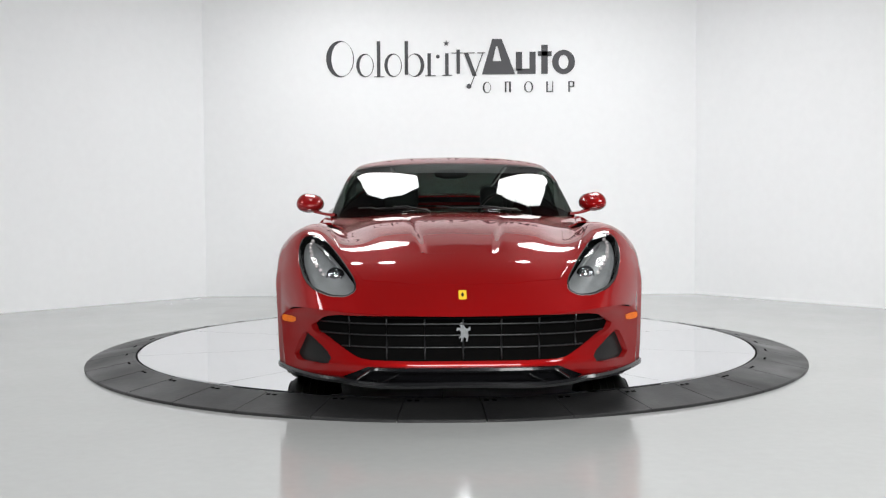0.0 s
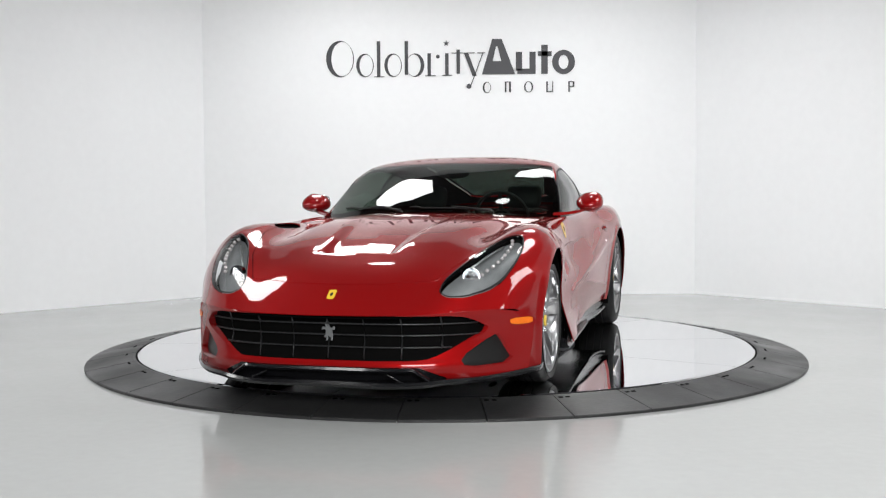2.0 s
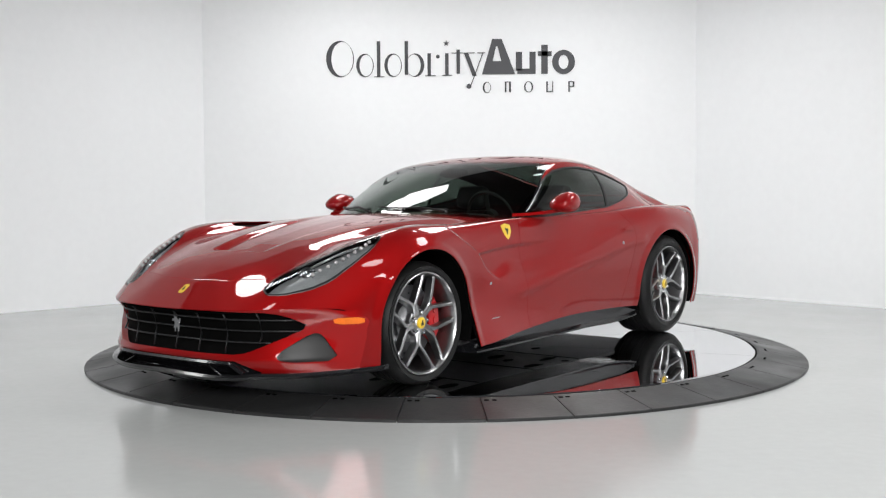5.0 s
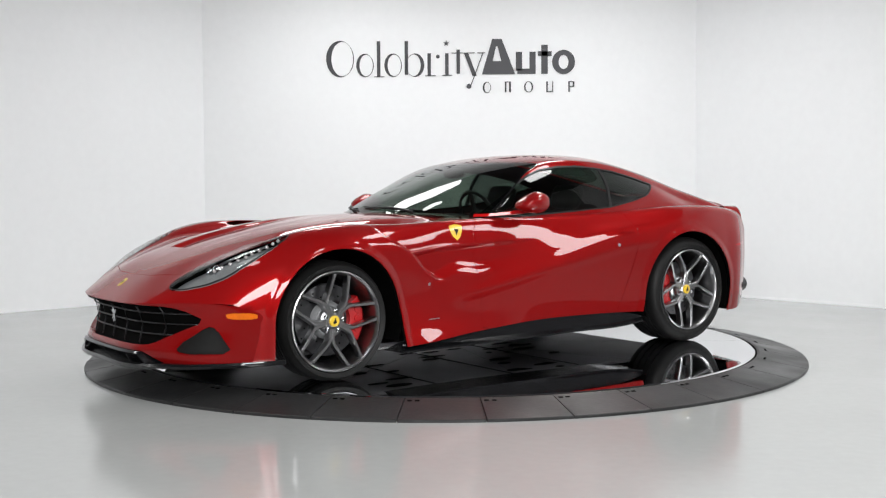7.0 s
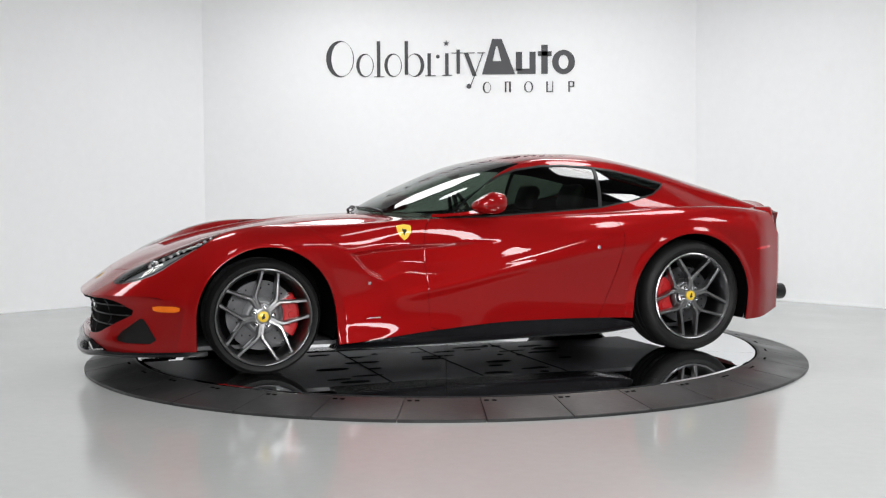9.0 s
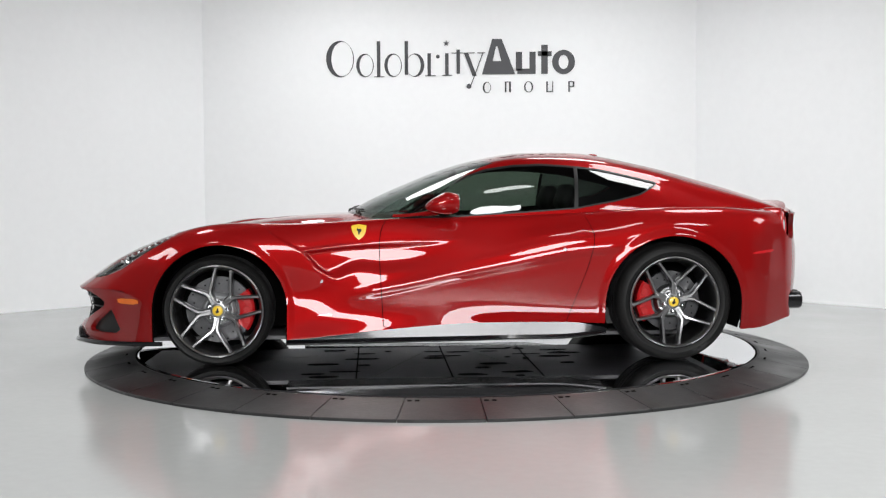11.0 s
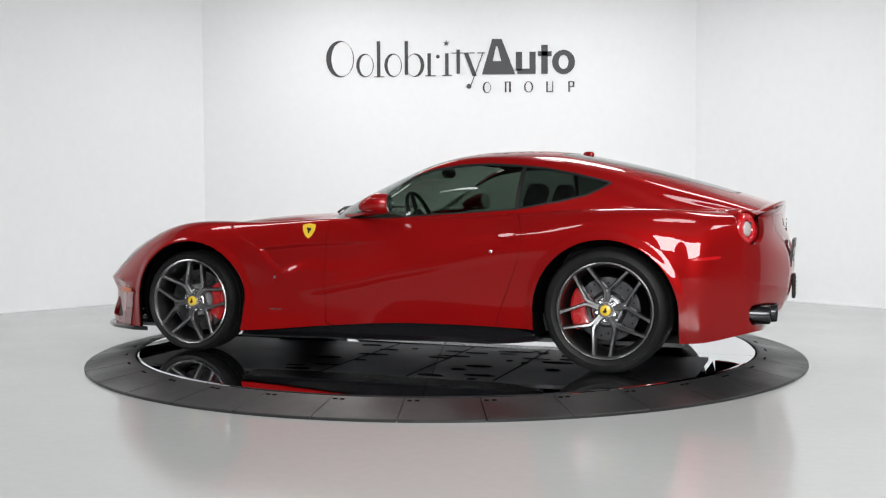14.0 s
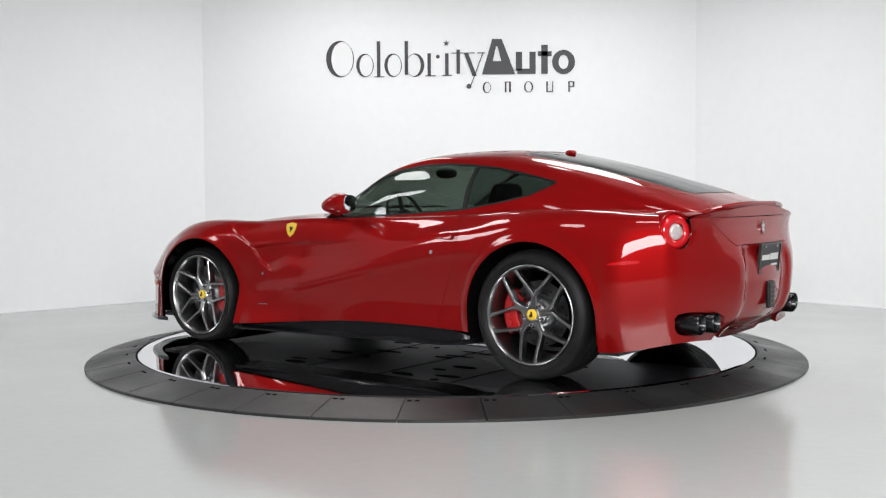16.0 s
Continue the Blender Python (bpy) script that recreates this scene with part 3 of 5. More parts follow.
def build_shell():
    low = LOWER.keep(arch(LOWER))
    low = low.keep(lamp_gap(low) - 0.101)
    lamp = lambda sh: inside(sh.x, sh.y, LAMP_PLAN) * np.where(sh.B > 2.6, 1, 0) - np.where(sh.B > 2.6, 0, 1)
    door = lambda sh: np.where((sh.B < 6.2), inside(sh.x, sh.z, DOOR), -1.0)
    hood = lambda sh: np.where((sh.B > 4.6) & (sh.x > 0.3), inside(sh.x, sh.y, BONNET), -1.0)
    g = 0.0025
    bridge = rounded([(1.30, 0.700), (1.08, 0.790), (0.90, 0.800), (0.87, 0.725), (1.02, 0.645)], 1)
    openings = lambda sh: np.where(sh.B > 4.8, inside(sh.x, sh.y, bridge), -1.0)
    back = low
    low = low.keep(-openings(low))
    slot = [(1.826, -0.20), (1.826, 0.20), (1.842, 0.20), (1.842, -0.20)]
    low = low.keep(-np.where(low.B > 6, inside(low.x, low.y, slot), -1.0))
    d = low.keep(door(low) - g)
    for side in (1, -1):
        sheet_part("door", [(d, side)], PAINT, CAR)
    sheet_part("bonnet", [(low.keep(hood(low) - g), 0)], PAINT, CAR)
    rest = low.keep(-door(low) - g)
    rest = rest.keep(-hood(rest) - g)
    rest = rest.keep(-lamp(rest) - 0.002)
    sheet_part("body", [(rest, 0)], PAINT, CAR, rim=0.006)
    back = back.keep(-lamp(back))
    # added black sheet under the panels, painting the shade of their gaps
    sheet_part("gap_shade_sheet", [(back.moved(-0.024), 0)], DARKGAP, CAR, "black sheet standing for the shade in the panel gaps", rim=0)
    lens = low.keep(lamp(low))
    for side in (1, -1):
        build_headlight(lens, side)


def build_headlight(lens, side):
    hl = new("headlight")
    hl.parent = CAR
    hl["label"] = "clear headlight with projector and row of lights"
    sheet_part("lens", [(lens, side)], CLEAR, hl, rim=0)
    edge = lens.keep(0.006 - inside(lens.x, lens.y, LAMP_PLAN))
    sheet_part("seal", [(edge.moved(0.001), side)], BLACK, hl, "black edge seal", rim=0)
    sheet_part("housing", [(lens.moved(-0.045), side)], LAMPGREY, hl, "dark grey housing", rim=0)
    p, n = lens.near(1.955, y=0.63, side=side)
    turn = Vector((0.93, side * 0.25, 0.25)).to_track_quat("Z", "Y").to_matrix().to_4x4()
    m = Matrix.Translation(p - n * 0.045) @ turn
    bm = bmesh.new()
    revolve(bm, [(0.001, 0.020), (0.014, 0.018), (0.026, 0.009), (0.030, 0.0), (0.034, 0.002), (0.037, 0.010), (0.042, 0.010), (0.044, -0.02)][::-1], 28, m=m)
    part("projector", bm, LAMPCHROME, hl, "round projector lamp", smooth=True, angle=50)
    for i in range(10):
        u = i / 9
        p, n = lens.near(1.965 - 0.335 * u, y=0.690 + 0.095 * math.sin(u * 1.9) - 0.012 * u, side=side)
        bm = bmesh.new()
        bmesh.ops.create_icosphere(bm, subdivisions=2, radius=0.0105, matrix=Matrix.Translation(p - n * 0.016))
        part("running_light", bm, PALELENS, hl, smooth=True)
    bm = bmesh.new()
    a, n1 = lens.near(1.90, y=0.615, side=side)
    b, n2 = lens.near(1.68, y=0.73, side=side)
    rod(bm, [a - n1 * 0.03, (a + b) / 2 - n1 * 0.022, b - n2 * 0.03], 0.006)
    part("reflector_bar", bm, LAMPSILVER, hl, "silver reflector bar", smooth=True)


def rod(bm, pts, r, n=8, r2=None):
    """A round bar through the points."""
    pts = [Vector(p) for p in pts]
    rings = []
    for i, p in enumerate(pts):
        d = (pts[min(i + 1, len(pts) - 1)] - pts[max(i - 1, 0)]).normalized()
        q = d.to_track_quat("Z", "Y").to_matrix()
        k = r if r2 is None else r + (r2 - r) * i / (len(pts) - 1)
        rings.append([bm.verts.new(p + q @ Vector((k * math.cos(2 * math.pi * j / n), k * math.sin(2 * math.pi * j / n), 0))) for j in range(n)])
    for a, b in zip(rings, rings[1:]):
        for j in range(n):
            bm.faces.new((a[j], a[(j + 1) % n], b[(j + 1) % n], b[j]))
    bm.faces.new(rings[0][::-1])
    bm.faces.new(rings[-1])


def build_cabin():
    side_glass = lambda sh: np.where((sh.B > 0.6) & (sh.B < 4.2), inside(sh.x, sh.z, GLASS_SIDE), -1.0)
    # windscreen and rear window, in the sheet's own length and width
    screen = lambda sh: np.minimum(np.minimum(sh.A + 0.205, 0.70 - sh.A) * 1.0, (sh.B - 3.70) * 0.07)
    rear_poly = [(-0.985, 0.0), (-0.985, 0.43), (-1.05, 0.455), (-1.55, 0.40), (-1.98, 0.33), (-2.02, 0.28), (-2.03, 0.0), (-2.03, -0.3), (-0.985, -0.3)]
    rear = lambda sh: np.where(sh.B > 3.6, inside(sh.x, sh.y, rear_poly), -1.0)
    c = CABIN
    sg = c.keep(side_glass(c))
    front_half = sg.keep(sg.x + 0.808 + (sg.z - 1.0) * 0.07 - 0.011)
    rear_half = sg.keep(-(sg.x + 0.808 + (sg.z - 1.0) * 0.07) - 0.011)
    pillar = sg.keep(0.011 - np.abs(sg.x + 0.808 + (sg.z - 1.0) * 0.07))
    for side in (1, -1):
        sheet_part("door_window", [(front_half.moved(-0.003), side)], DOORGLASS, CAR, "dark tinted door window", rim=0)
        sheet_part("quarter_window", [(rear_half.moved(-0.003), side)], GLASS, CAR, "dark tinted quarter window", rim=0)
        sheet_part("window_divider", [(pillar.moved(0.001), side)], BLACK, CAR, "black window divider")
    ws = c.keep(screen(c))
    clear = ws.keep(screen(ws) - 0.006)
    border = ws.keep(0.006 - screen(ws))
    sheet_part("windscreen", [(clear, 0)], SCREEN, CAR, "raked windscreen glass", rim=0)
    sheet_part("windscreen_border", [(border, 0)], GLOSSBLACK, CAR, "black windscreen border", rim=0)
    rw = c.keep(rear(c))
    sheet_part("rear_window", [(rw.keep(rear(rw) - 0.02).moved(-0.002), 0)], GLASS, CAR, "dark tinted rear window", rim=0)
    sheet_part("rear_window_border", [(rw.keep(0.02 - rear(rw)).moved(-0.001), 0)], BLACK, CAR, "black rear window border", rim=0)
    rest = c.keep(-screen(c) - 0.001)
    rest = rest.keep(-rear(rest) - 0.002)
    seal = rest.keep(np.minimum(side_glass(rest) + 0.010, -side_glass(rest)))
    for side in (1, -1):
        sheet_part("window_seal", [(seal.moved(0.002), side)], BLACK, CAR, "black rubber window seal", rim=0.006)
    rest = rest.keep(-side_glass(rest) - 0.009)
    sheet_part("roof", [(rest, 0)], PAINT, CAR)
    lining = rest.keep(rest.z - 0.79)
    sheet_part("headlining", [(lining.moved(-0.016), 0)], LEATHER, CAR, "dark cloth headlining", rim=0)


def build_faces():
    f = FRONT
    grille = rounded([(-0.755, 0.362), (-0.66, 0.425), (-0.57, 0.438), (0.57, 0.438), (0.66, 0.425), (0.755, 0.362), (0.60, 0.285), (0.50, 0.236), (0.42, 0.225), (-0.42, 0.225), (-0.50, 0.236), (-0.60, 0.285)], 1)
    duct = rounded([(0.755, 0.335), (0.785, 0.328), (0.848, 0.190), (0.655, 0.182), (0.622, 0.235)], 1)
    chin = [(-0.95, 0.150), (-0.72, 0.140), (-0.60, 0.138), (-0.575, 0.140), (-0.45, 0.196), (0.45, 0.196), (0.575, 0.140), (0.60, 0.138), (0.72, 0.140), (0.95, 0.150), (0.95, 0.6), (-0.95, 0.6)]
    hole = lambda sh: np.maximum(inside(sh.y, sh.z, grille), inside(sh.y, sh.z, duct))
    red = f.keep(inside(f.y, f.z, chin))
    red = red.keep(-hole(red))
    sheet_part("front_bumper", [(red, 0)], PAINT, CAR, rim=0.035)
    dam = f.keep(-inside(f.y, f.z, chin))
    sheet_part("lower_air_dam", [(dam.moved(-0.012), 0)], GLOSSBLACK, CAR, "glossy black lower air dam", rim=0)
    # shade behind the grille as a black sheet close to the bumper
    sheet_part("grille_shade_sheet", [(f.moved(-0.034), 0)], DARKGAP, CAR, "black sheet standing for the shade behind the grille", rim=0)
    dk = f.keep(inside(f.y, f.z, duct) - 0.001)
    for side in (1, -1):
        sheet_part("corner_duct", [(dk.moved(-0.03), side)], BLACK, CAR, "black corner air duct", rim=0)
    # grille bars
    for z, wd in ((0.395, 0.69), (0.340, 0.70), (0.283, 0.58)):
        bm = bmesh.new()
        pts = []
        for i in range(41):
            y = -wd + 2 * wd * i / 40
            pts.append((float(nose_x(y)) - 0.022 - float(curve([z], [(0.22, 0.03), (0.32, 0.05), (0.40, 0.03), (0.44, 0.01)])[0]), y, z))
        rod(bm, pts, 0.004, 6)
        part("grille_bar", bm, GRILLEMETAL, CAR, "thin dark grille bar", smooth=True)
    for y in (-0.54, -0.36, -0.18, 0.0, 0.18, 0.36, 0.54):
        bm = bmesh.new()
        x = float(nose_x(y)) - 0.024
        lo = 0.228 if abs(y) < 0.45 else 0.28
        rod(bm, [(x - 0.030, y, lo), (x - 0.050, y, 0.32), (x - 0.032, y, 0.40), (x - 0.01, y, 0.432)], 0.004, 6)
        part("grille_bar", bm, GRILLEMETAL, CAR, "thin dark grille bar", smooth=True)
    # splitter: a black blade that follows the chin
    def blade(y_list, z_of, out, thick, depth):
        bm = bmesh.new()
        rows = []
        for y in y_list:
            x = float(nose_x(y)) + out
            z = z_of(abs(y))
            rows.append([bm.verts.new(p) for p in ((x - depth, y, z + thick), (x - 0.01, y, z + thick), (x, y, z + thick * 0.5), (x - 0.01, y, z), (x - depth, y, z))])
        for a, b in zip(rows, rows[1:]):
            for i in range(5):
                bm.faces.new((a[i], a[(i + 1) % 5], b[(i + 1) % 5], b[i]))
        bm.faces.new(rows[0])
        bm.faces.new(rows[-1][::-1])
        bmesh.ops.recalc_face_normals(bm, faces=bm.faces)
        return bm
    ys = [-0.935 + 1.870 * i / 90 for i in range(91)]
    lip = lambda y: float(curve([y], [(0, 0.106), (0.50, 0.108), (0.58, 0.116), (0.70, 0.116), (0.80, 0.120), (0.935, 0.128)])[0])
    part("front_splitter", blade(ys, lip, 0.028, 0.026, 0.11), GLOSSBLACK, CAR, "glossy black front splitter", smooth=True, angle=40)
    ys = [-0.50 + 1.0 * i / 40 for i in range(41)]
    part("splitter_upper_blade", blade(ys, lambda y: 0.172 - 0.05 * max(0, y - 0.43) / 0.07, 0.012, 0.022, 0.10), GLOSSBLACK, CAR, "glossy black upper splitter blade", smooth=True, angle=40)
    for y in (-0.33, 0.33):
        bm = bmesh.new()
        s = 1 if y > 0 else -1
        x = float(nose_x(y))
        rod(bm, [(x - 0.01, y + s * 0.06, 0.122), (x - 0.01, y - s * 0.02, 0.16), (x - 0.012, y - s * 0.03, 0.18)], 0.006, 6)
        part("splitter_strut", bm, GLOSSBLACK, CAR, "black splitter strut", smooth=True)
    # rear
    r = REAR
    lamp_at, lamp_r = TAIL_LAMP, 0.101
    exhaust = rounded([(0.46, 0.285), (0.50, 0.372), (0.74, 0.398), (0.82, 0.385), (0.81, 0.290), (0.74, 0.270), (0.52, 0.268)], 1)
    diffuser = [(-0.56, 0.10), (-0.50, 0.225), (-0.38, 0.34), (-0.34, 0.30), (-0.25, 0.17), (0.25, 0.17), (0.34, 0.30), (0.38, 0.34), (0.50, 0.225), (0.56, 0.10)]
    holes = lambda sh: np.maximum(np.maximum(lamp_r - lamp_gap(sh), inside(sh.y, sh.z, exhaust)), inside(sh.y, sh.z, diffuser))
    red = r.keep(-holes(r) - 0.001)
    lid = [(-0.62, 0.875), (-0.40, 0.725), (0.40, 0.725), (0.62, 0.875)]
    sheet_part("rear_bumper", [(red.keep(-inside(red.y, red.z, lid) - 0.0025), 0)], PAINT, CAR, rim=0.03)
    sheet_part("boot_lid", [(red.keep(inside(red.y, red.z, lid) - 0.0025), 0)], PAINT, CAR)
    # black sheet in place of the shade inside the rear openings
    sheet_part("rear_shade_sheet", [(r.moved(-0.05).keep(inside(r.y, r.z, [(-0.8, 0.2), (0.8, 0.2), (0.8, 0.88), (-0.8, 0.88)])), 0)], DARKGAP, CAR, "black sheet standing for the shade behind the rear panels", rim=0)
    dif = r.keep(inside(r.y, r.z, diffuser))
    sheet_part("diffuser", [(dif.moved(-0.03), 0)], BLACK, CAR, "black rear diffuser", rim=0)
    for side in (1, -1):
        p, n = Vector(lamp_at), Vector((-0.86, 0.48, 0.06)).normalized()
        p.y *= side
        n.y *= side
        m = Matrix.Translation(p) @ n.to_track_quat("Z", "Y").to_matrix().to_4x4()
        tl = new("tail_light")
        tl.parent = CAR
        tl["label"] = "round red tail light with pale centre"
        bm = bmesh.new()
        revolve(bm, [(0.116, -0.10), (0.110, -0.005), (0.102, 0.006), (0.094, -0.004), (0.090, -0.04)], 48, m=m)
        part("bezel", bm, PAINT, tl, smooth=True)
        bm = bmesh.new()
        revolve(bm, [(0.092, -0.018), (0.086, 0.004), (0.070, 0.012), (0.047, 0.010), (0.043, -0.004)], 48, m=m)
        part("ring_lens", bm, REDLENS, tl, "red ring lens", smooth=True)
        bm = bmesh.new()
        revolve(bm, [(0.044, -0.01), (0.040, 0.006), (0.025, 0.012), (0.001, 0.013)], 40, m=m)
        part("centre_lens", bm, PALELENS, tl, "pale round centre lens", smooth=True)
        for ey in (0.600, 0.722):
            bm = bmesh.new()
            me = Matrix.Translation((TAIL + 0.085 + (0.030 if ey > 0.65 else 0), side * ey, 0.335)) @ pose(0, 0, 0, 0, -90, 0)
            revolve(bm, [(0.054, -0.10), (0.054, 0.075), (0.051, 0.081), (0.046, 0.075), (0.043, -0.05), (0.001, -0.05)][::-1], 32, m=me)
            part("exhaust_tip", bm, EXHAUST, CAR, "dark metal exhaust tip", smooth=True, angle=40)
    bm = bmesh.new()
    add_box(bm, -0.022, 0.0, -0.045, 0.045, -0.075, 0.075, 0.008, pose(TAIL - 0.052, 0, 0.44))
    part("rear_fog_light", bm, BLACK, CAR, "dark rear fog lamp block")
    for i in range(5):
        part("fog_rib", box(-0.004, 0.0, -0.036, 0.036, -0.004, 0.004, 0, pose(TAIL - 0.0735, 0, 0.39 + 0.025 * i)), GRILLEMETAL, CAR)
    # spoiler blade along the tail edge
    bm = bmesh.new()
    rows = []
    for i in range(61):
        y = -0.66 + 1.32 * i / 60
        x = TAIL + 0.175 * (abs(y) / 0.85) ** 3.0
        z = float(curve([abs(y)], [(0, 0.938), (0.3, 0.934), (0.5, 0.918), (0.66, 0.890)])[0])
        k = 1 - (abs(y) / 0.70) ** 4
        rows.append([bm.verts.new(p) for p in ((x + 0.16, y, z + 0.008 * k), (x + 0.06, y, z + 0.006 * k), (x + 0.055 - 0.06 * k, y, z + 0.020 * k), (x + 0.055 - 0.066 * k, y, z + 0.010 * k), (x + 0.055 - 0.052 * k, y, z - 0.018 * k), (x + 0.055 - 0.018 * k, y, z - 0.040 * k), (x + 0.16, y, z - 0.03))])
    for a, b in zip(rows, rows[1:]):
        for i in range(7):
            bm.faces.new((a[i], a[(i + 1) % 7], b[(i + 1) % 7], b[i]))
    bm.faces.new(rows[0])
    bm.faces.new(rows[-1])
    bmesh.ops.recalc_face_normals(bm, faces=bm.faces)
    part("spoiler", bm, PAINT, CAR, smooth=True, angle=35)


def thin_glass(name, tint, rough=0.0, ior=1.52):
    m = bpy.data.materials.new(name)
    m.use_nodes = True
    nt = m.node_tree
    nt.nodes.remove(nt.nodes["Principled BSDF"])
    out = nt.nodes["Material Output"]
    tr = nt.nodes.new("ShaderNodeBsdfTransparent")
    tr.inputs[0].default_value = (*tint, 1)
    gl = nt.nodes.new("ShaderNodeBsdfGlossy")
    gl.inputs["Roughness"].default_value = rough
    # gloss rises towards grazing view, alike from both sides of the pane
    lw = nt.nodes.new("ShaderNodeLayerWeight")
    lw.inputs["Blend"].default_value = 0.5
    pw = nt.nodes.new("ShaderNodeMath")
    pw.operation = 'POWER'
    pw.inputs[1].default_value = 5.0
    head_on = ((ior - 1) / (ior + 1)) ** 2
    fr = nt.nodes.new("ShaderNodeMath")
    fr.operation = 'MULTIPLY_ADD'
    fr.inputs[1].default_value = 1 - head_on
    fr.inputs[2].default_value = head_on
    mx = nt.nodes.new("ShaderNodeMixShader")
    nt.links.new(lw.outputs["Facing"], pw.inputs[0])
    nt.links.new(pw.outputs[0], fr.inputs[0])
    nt.links.new(fr.outputs[0], mx.inputs[0])
    nt.links.new(tr.outputs[0], mx.inputs[1])
    nt.links.new(gl.outputs[0], mx.inputs[2])
    nt.links.new(mx.outputs[0], out.inputs[0])
    return m


DOORGLASS = thin_glass("door_glass", (0.22, 0.27, 0.23), 0.0, 1.6)
GLASS = thin_glass("tinted_glass", (0.10, 0.125, 0.11), 0.0, 1.75)
SCREEN = thin_glass("windscreen_glass", (0.32, 0.38, 0.35), 0.0, 1.6)
CLEAR = thin_glass("clear_lens", (0.9, 0.92, 0.92), 0.0, 1.5)
LAMPGREY = material("lamp_housing", (0.22, 0.224, 0.23), 0.35, 0.15, 0, 12, 0.3)
LAMPCHROME = material("lamp_chrome", (0.55, 0.56, 0.58), 0.12, 1.0, 0, 8, 0.1)
LAMPSILVER = material("satin_silver", (0.45, 0.46, 0.47), 0.28, 1.0, 0, 20, 0.1)
GRILLEMETAL = material("dark_grille_metal", (0.035, 0.036, 0.038), 0.35, 0.5, 0, 20, 0.2)
REDLENS = material("red_lens", (0.50, 0.006, 0.010), 0.15, 0, 0.6, 40, 0.2)
PALELENS = material("pale_lens", (0.55, 0.50, 0.50), 0.15, 0.2, 1.0, 60, 0.25)
EXHAUST = material("exhaust_metal", (0.05, 0.05, 0.053), 0.25, 1.0, 0, 15, 0.3)
TYRE = material("tyre_rubber", (0.006, 0.006, 0.006), 0.5, 0, 0, 18, 0.25, 0.3, spec=0.22)
ALLOY = material("grey_alloy", (0.31, 0.31, 0.315), 0.30, 1.0, 0.15, 10, 0.12)
BRAKE = material("brake_disc", (0.11, 0.11, 0.115), 0.35, 1.0, 0, 30, 0.2)
CALIPER = material("red_caliper", (0.42, 0.008, 0.010), 0.3, 0, 0.5, 20, 0.1)
YELLOW = material("yellow_enamel", (0.75, 0.50, 0.03), 0.3, 0, 0.5, 40, 0.08)
AMBER = material("amber_lens", (0.72, 0.15, 0.008), 0.3, 0, 0.2, 60, 0.15, spec=0.2)
LEATHER = material("dark_leather", (0.022, 0.020, 0.020), 0.55, 0, 0, 9, 0.3, 0.3)
REDLEATHER = material("red_leather", (0.035, 0.007, 0.007), 0.5, 0, 0, 9, 0.25, 0.3)
UNDER = material("underbody_panel", (0.10, 0.10, 0.105), 0.5, 0, 0, 4, 0.4)


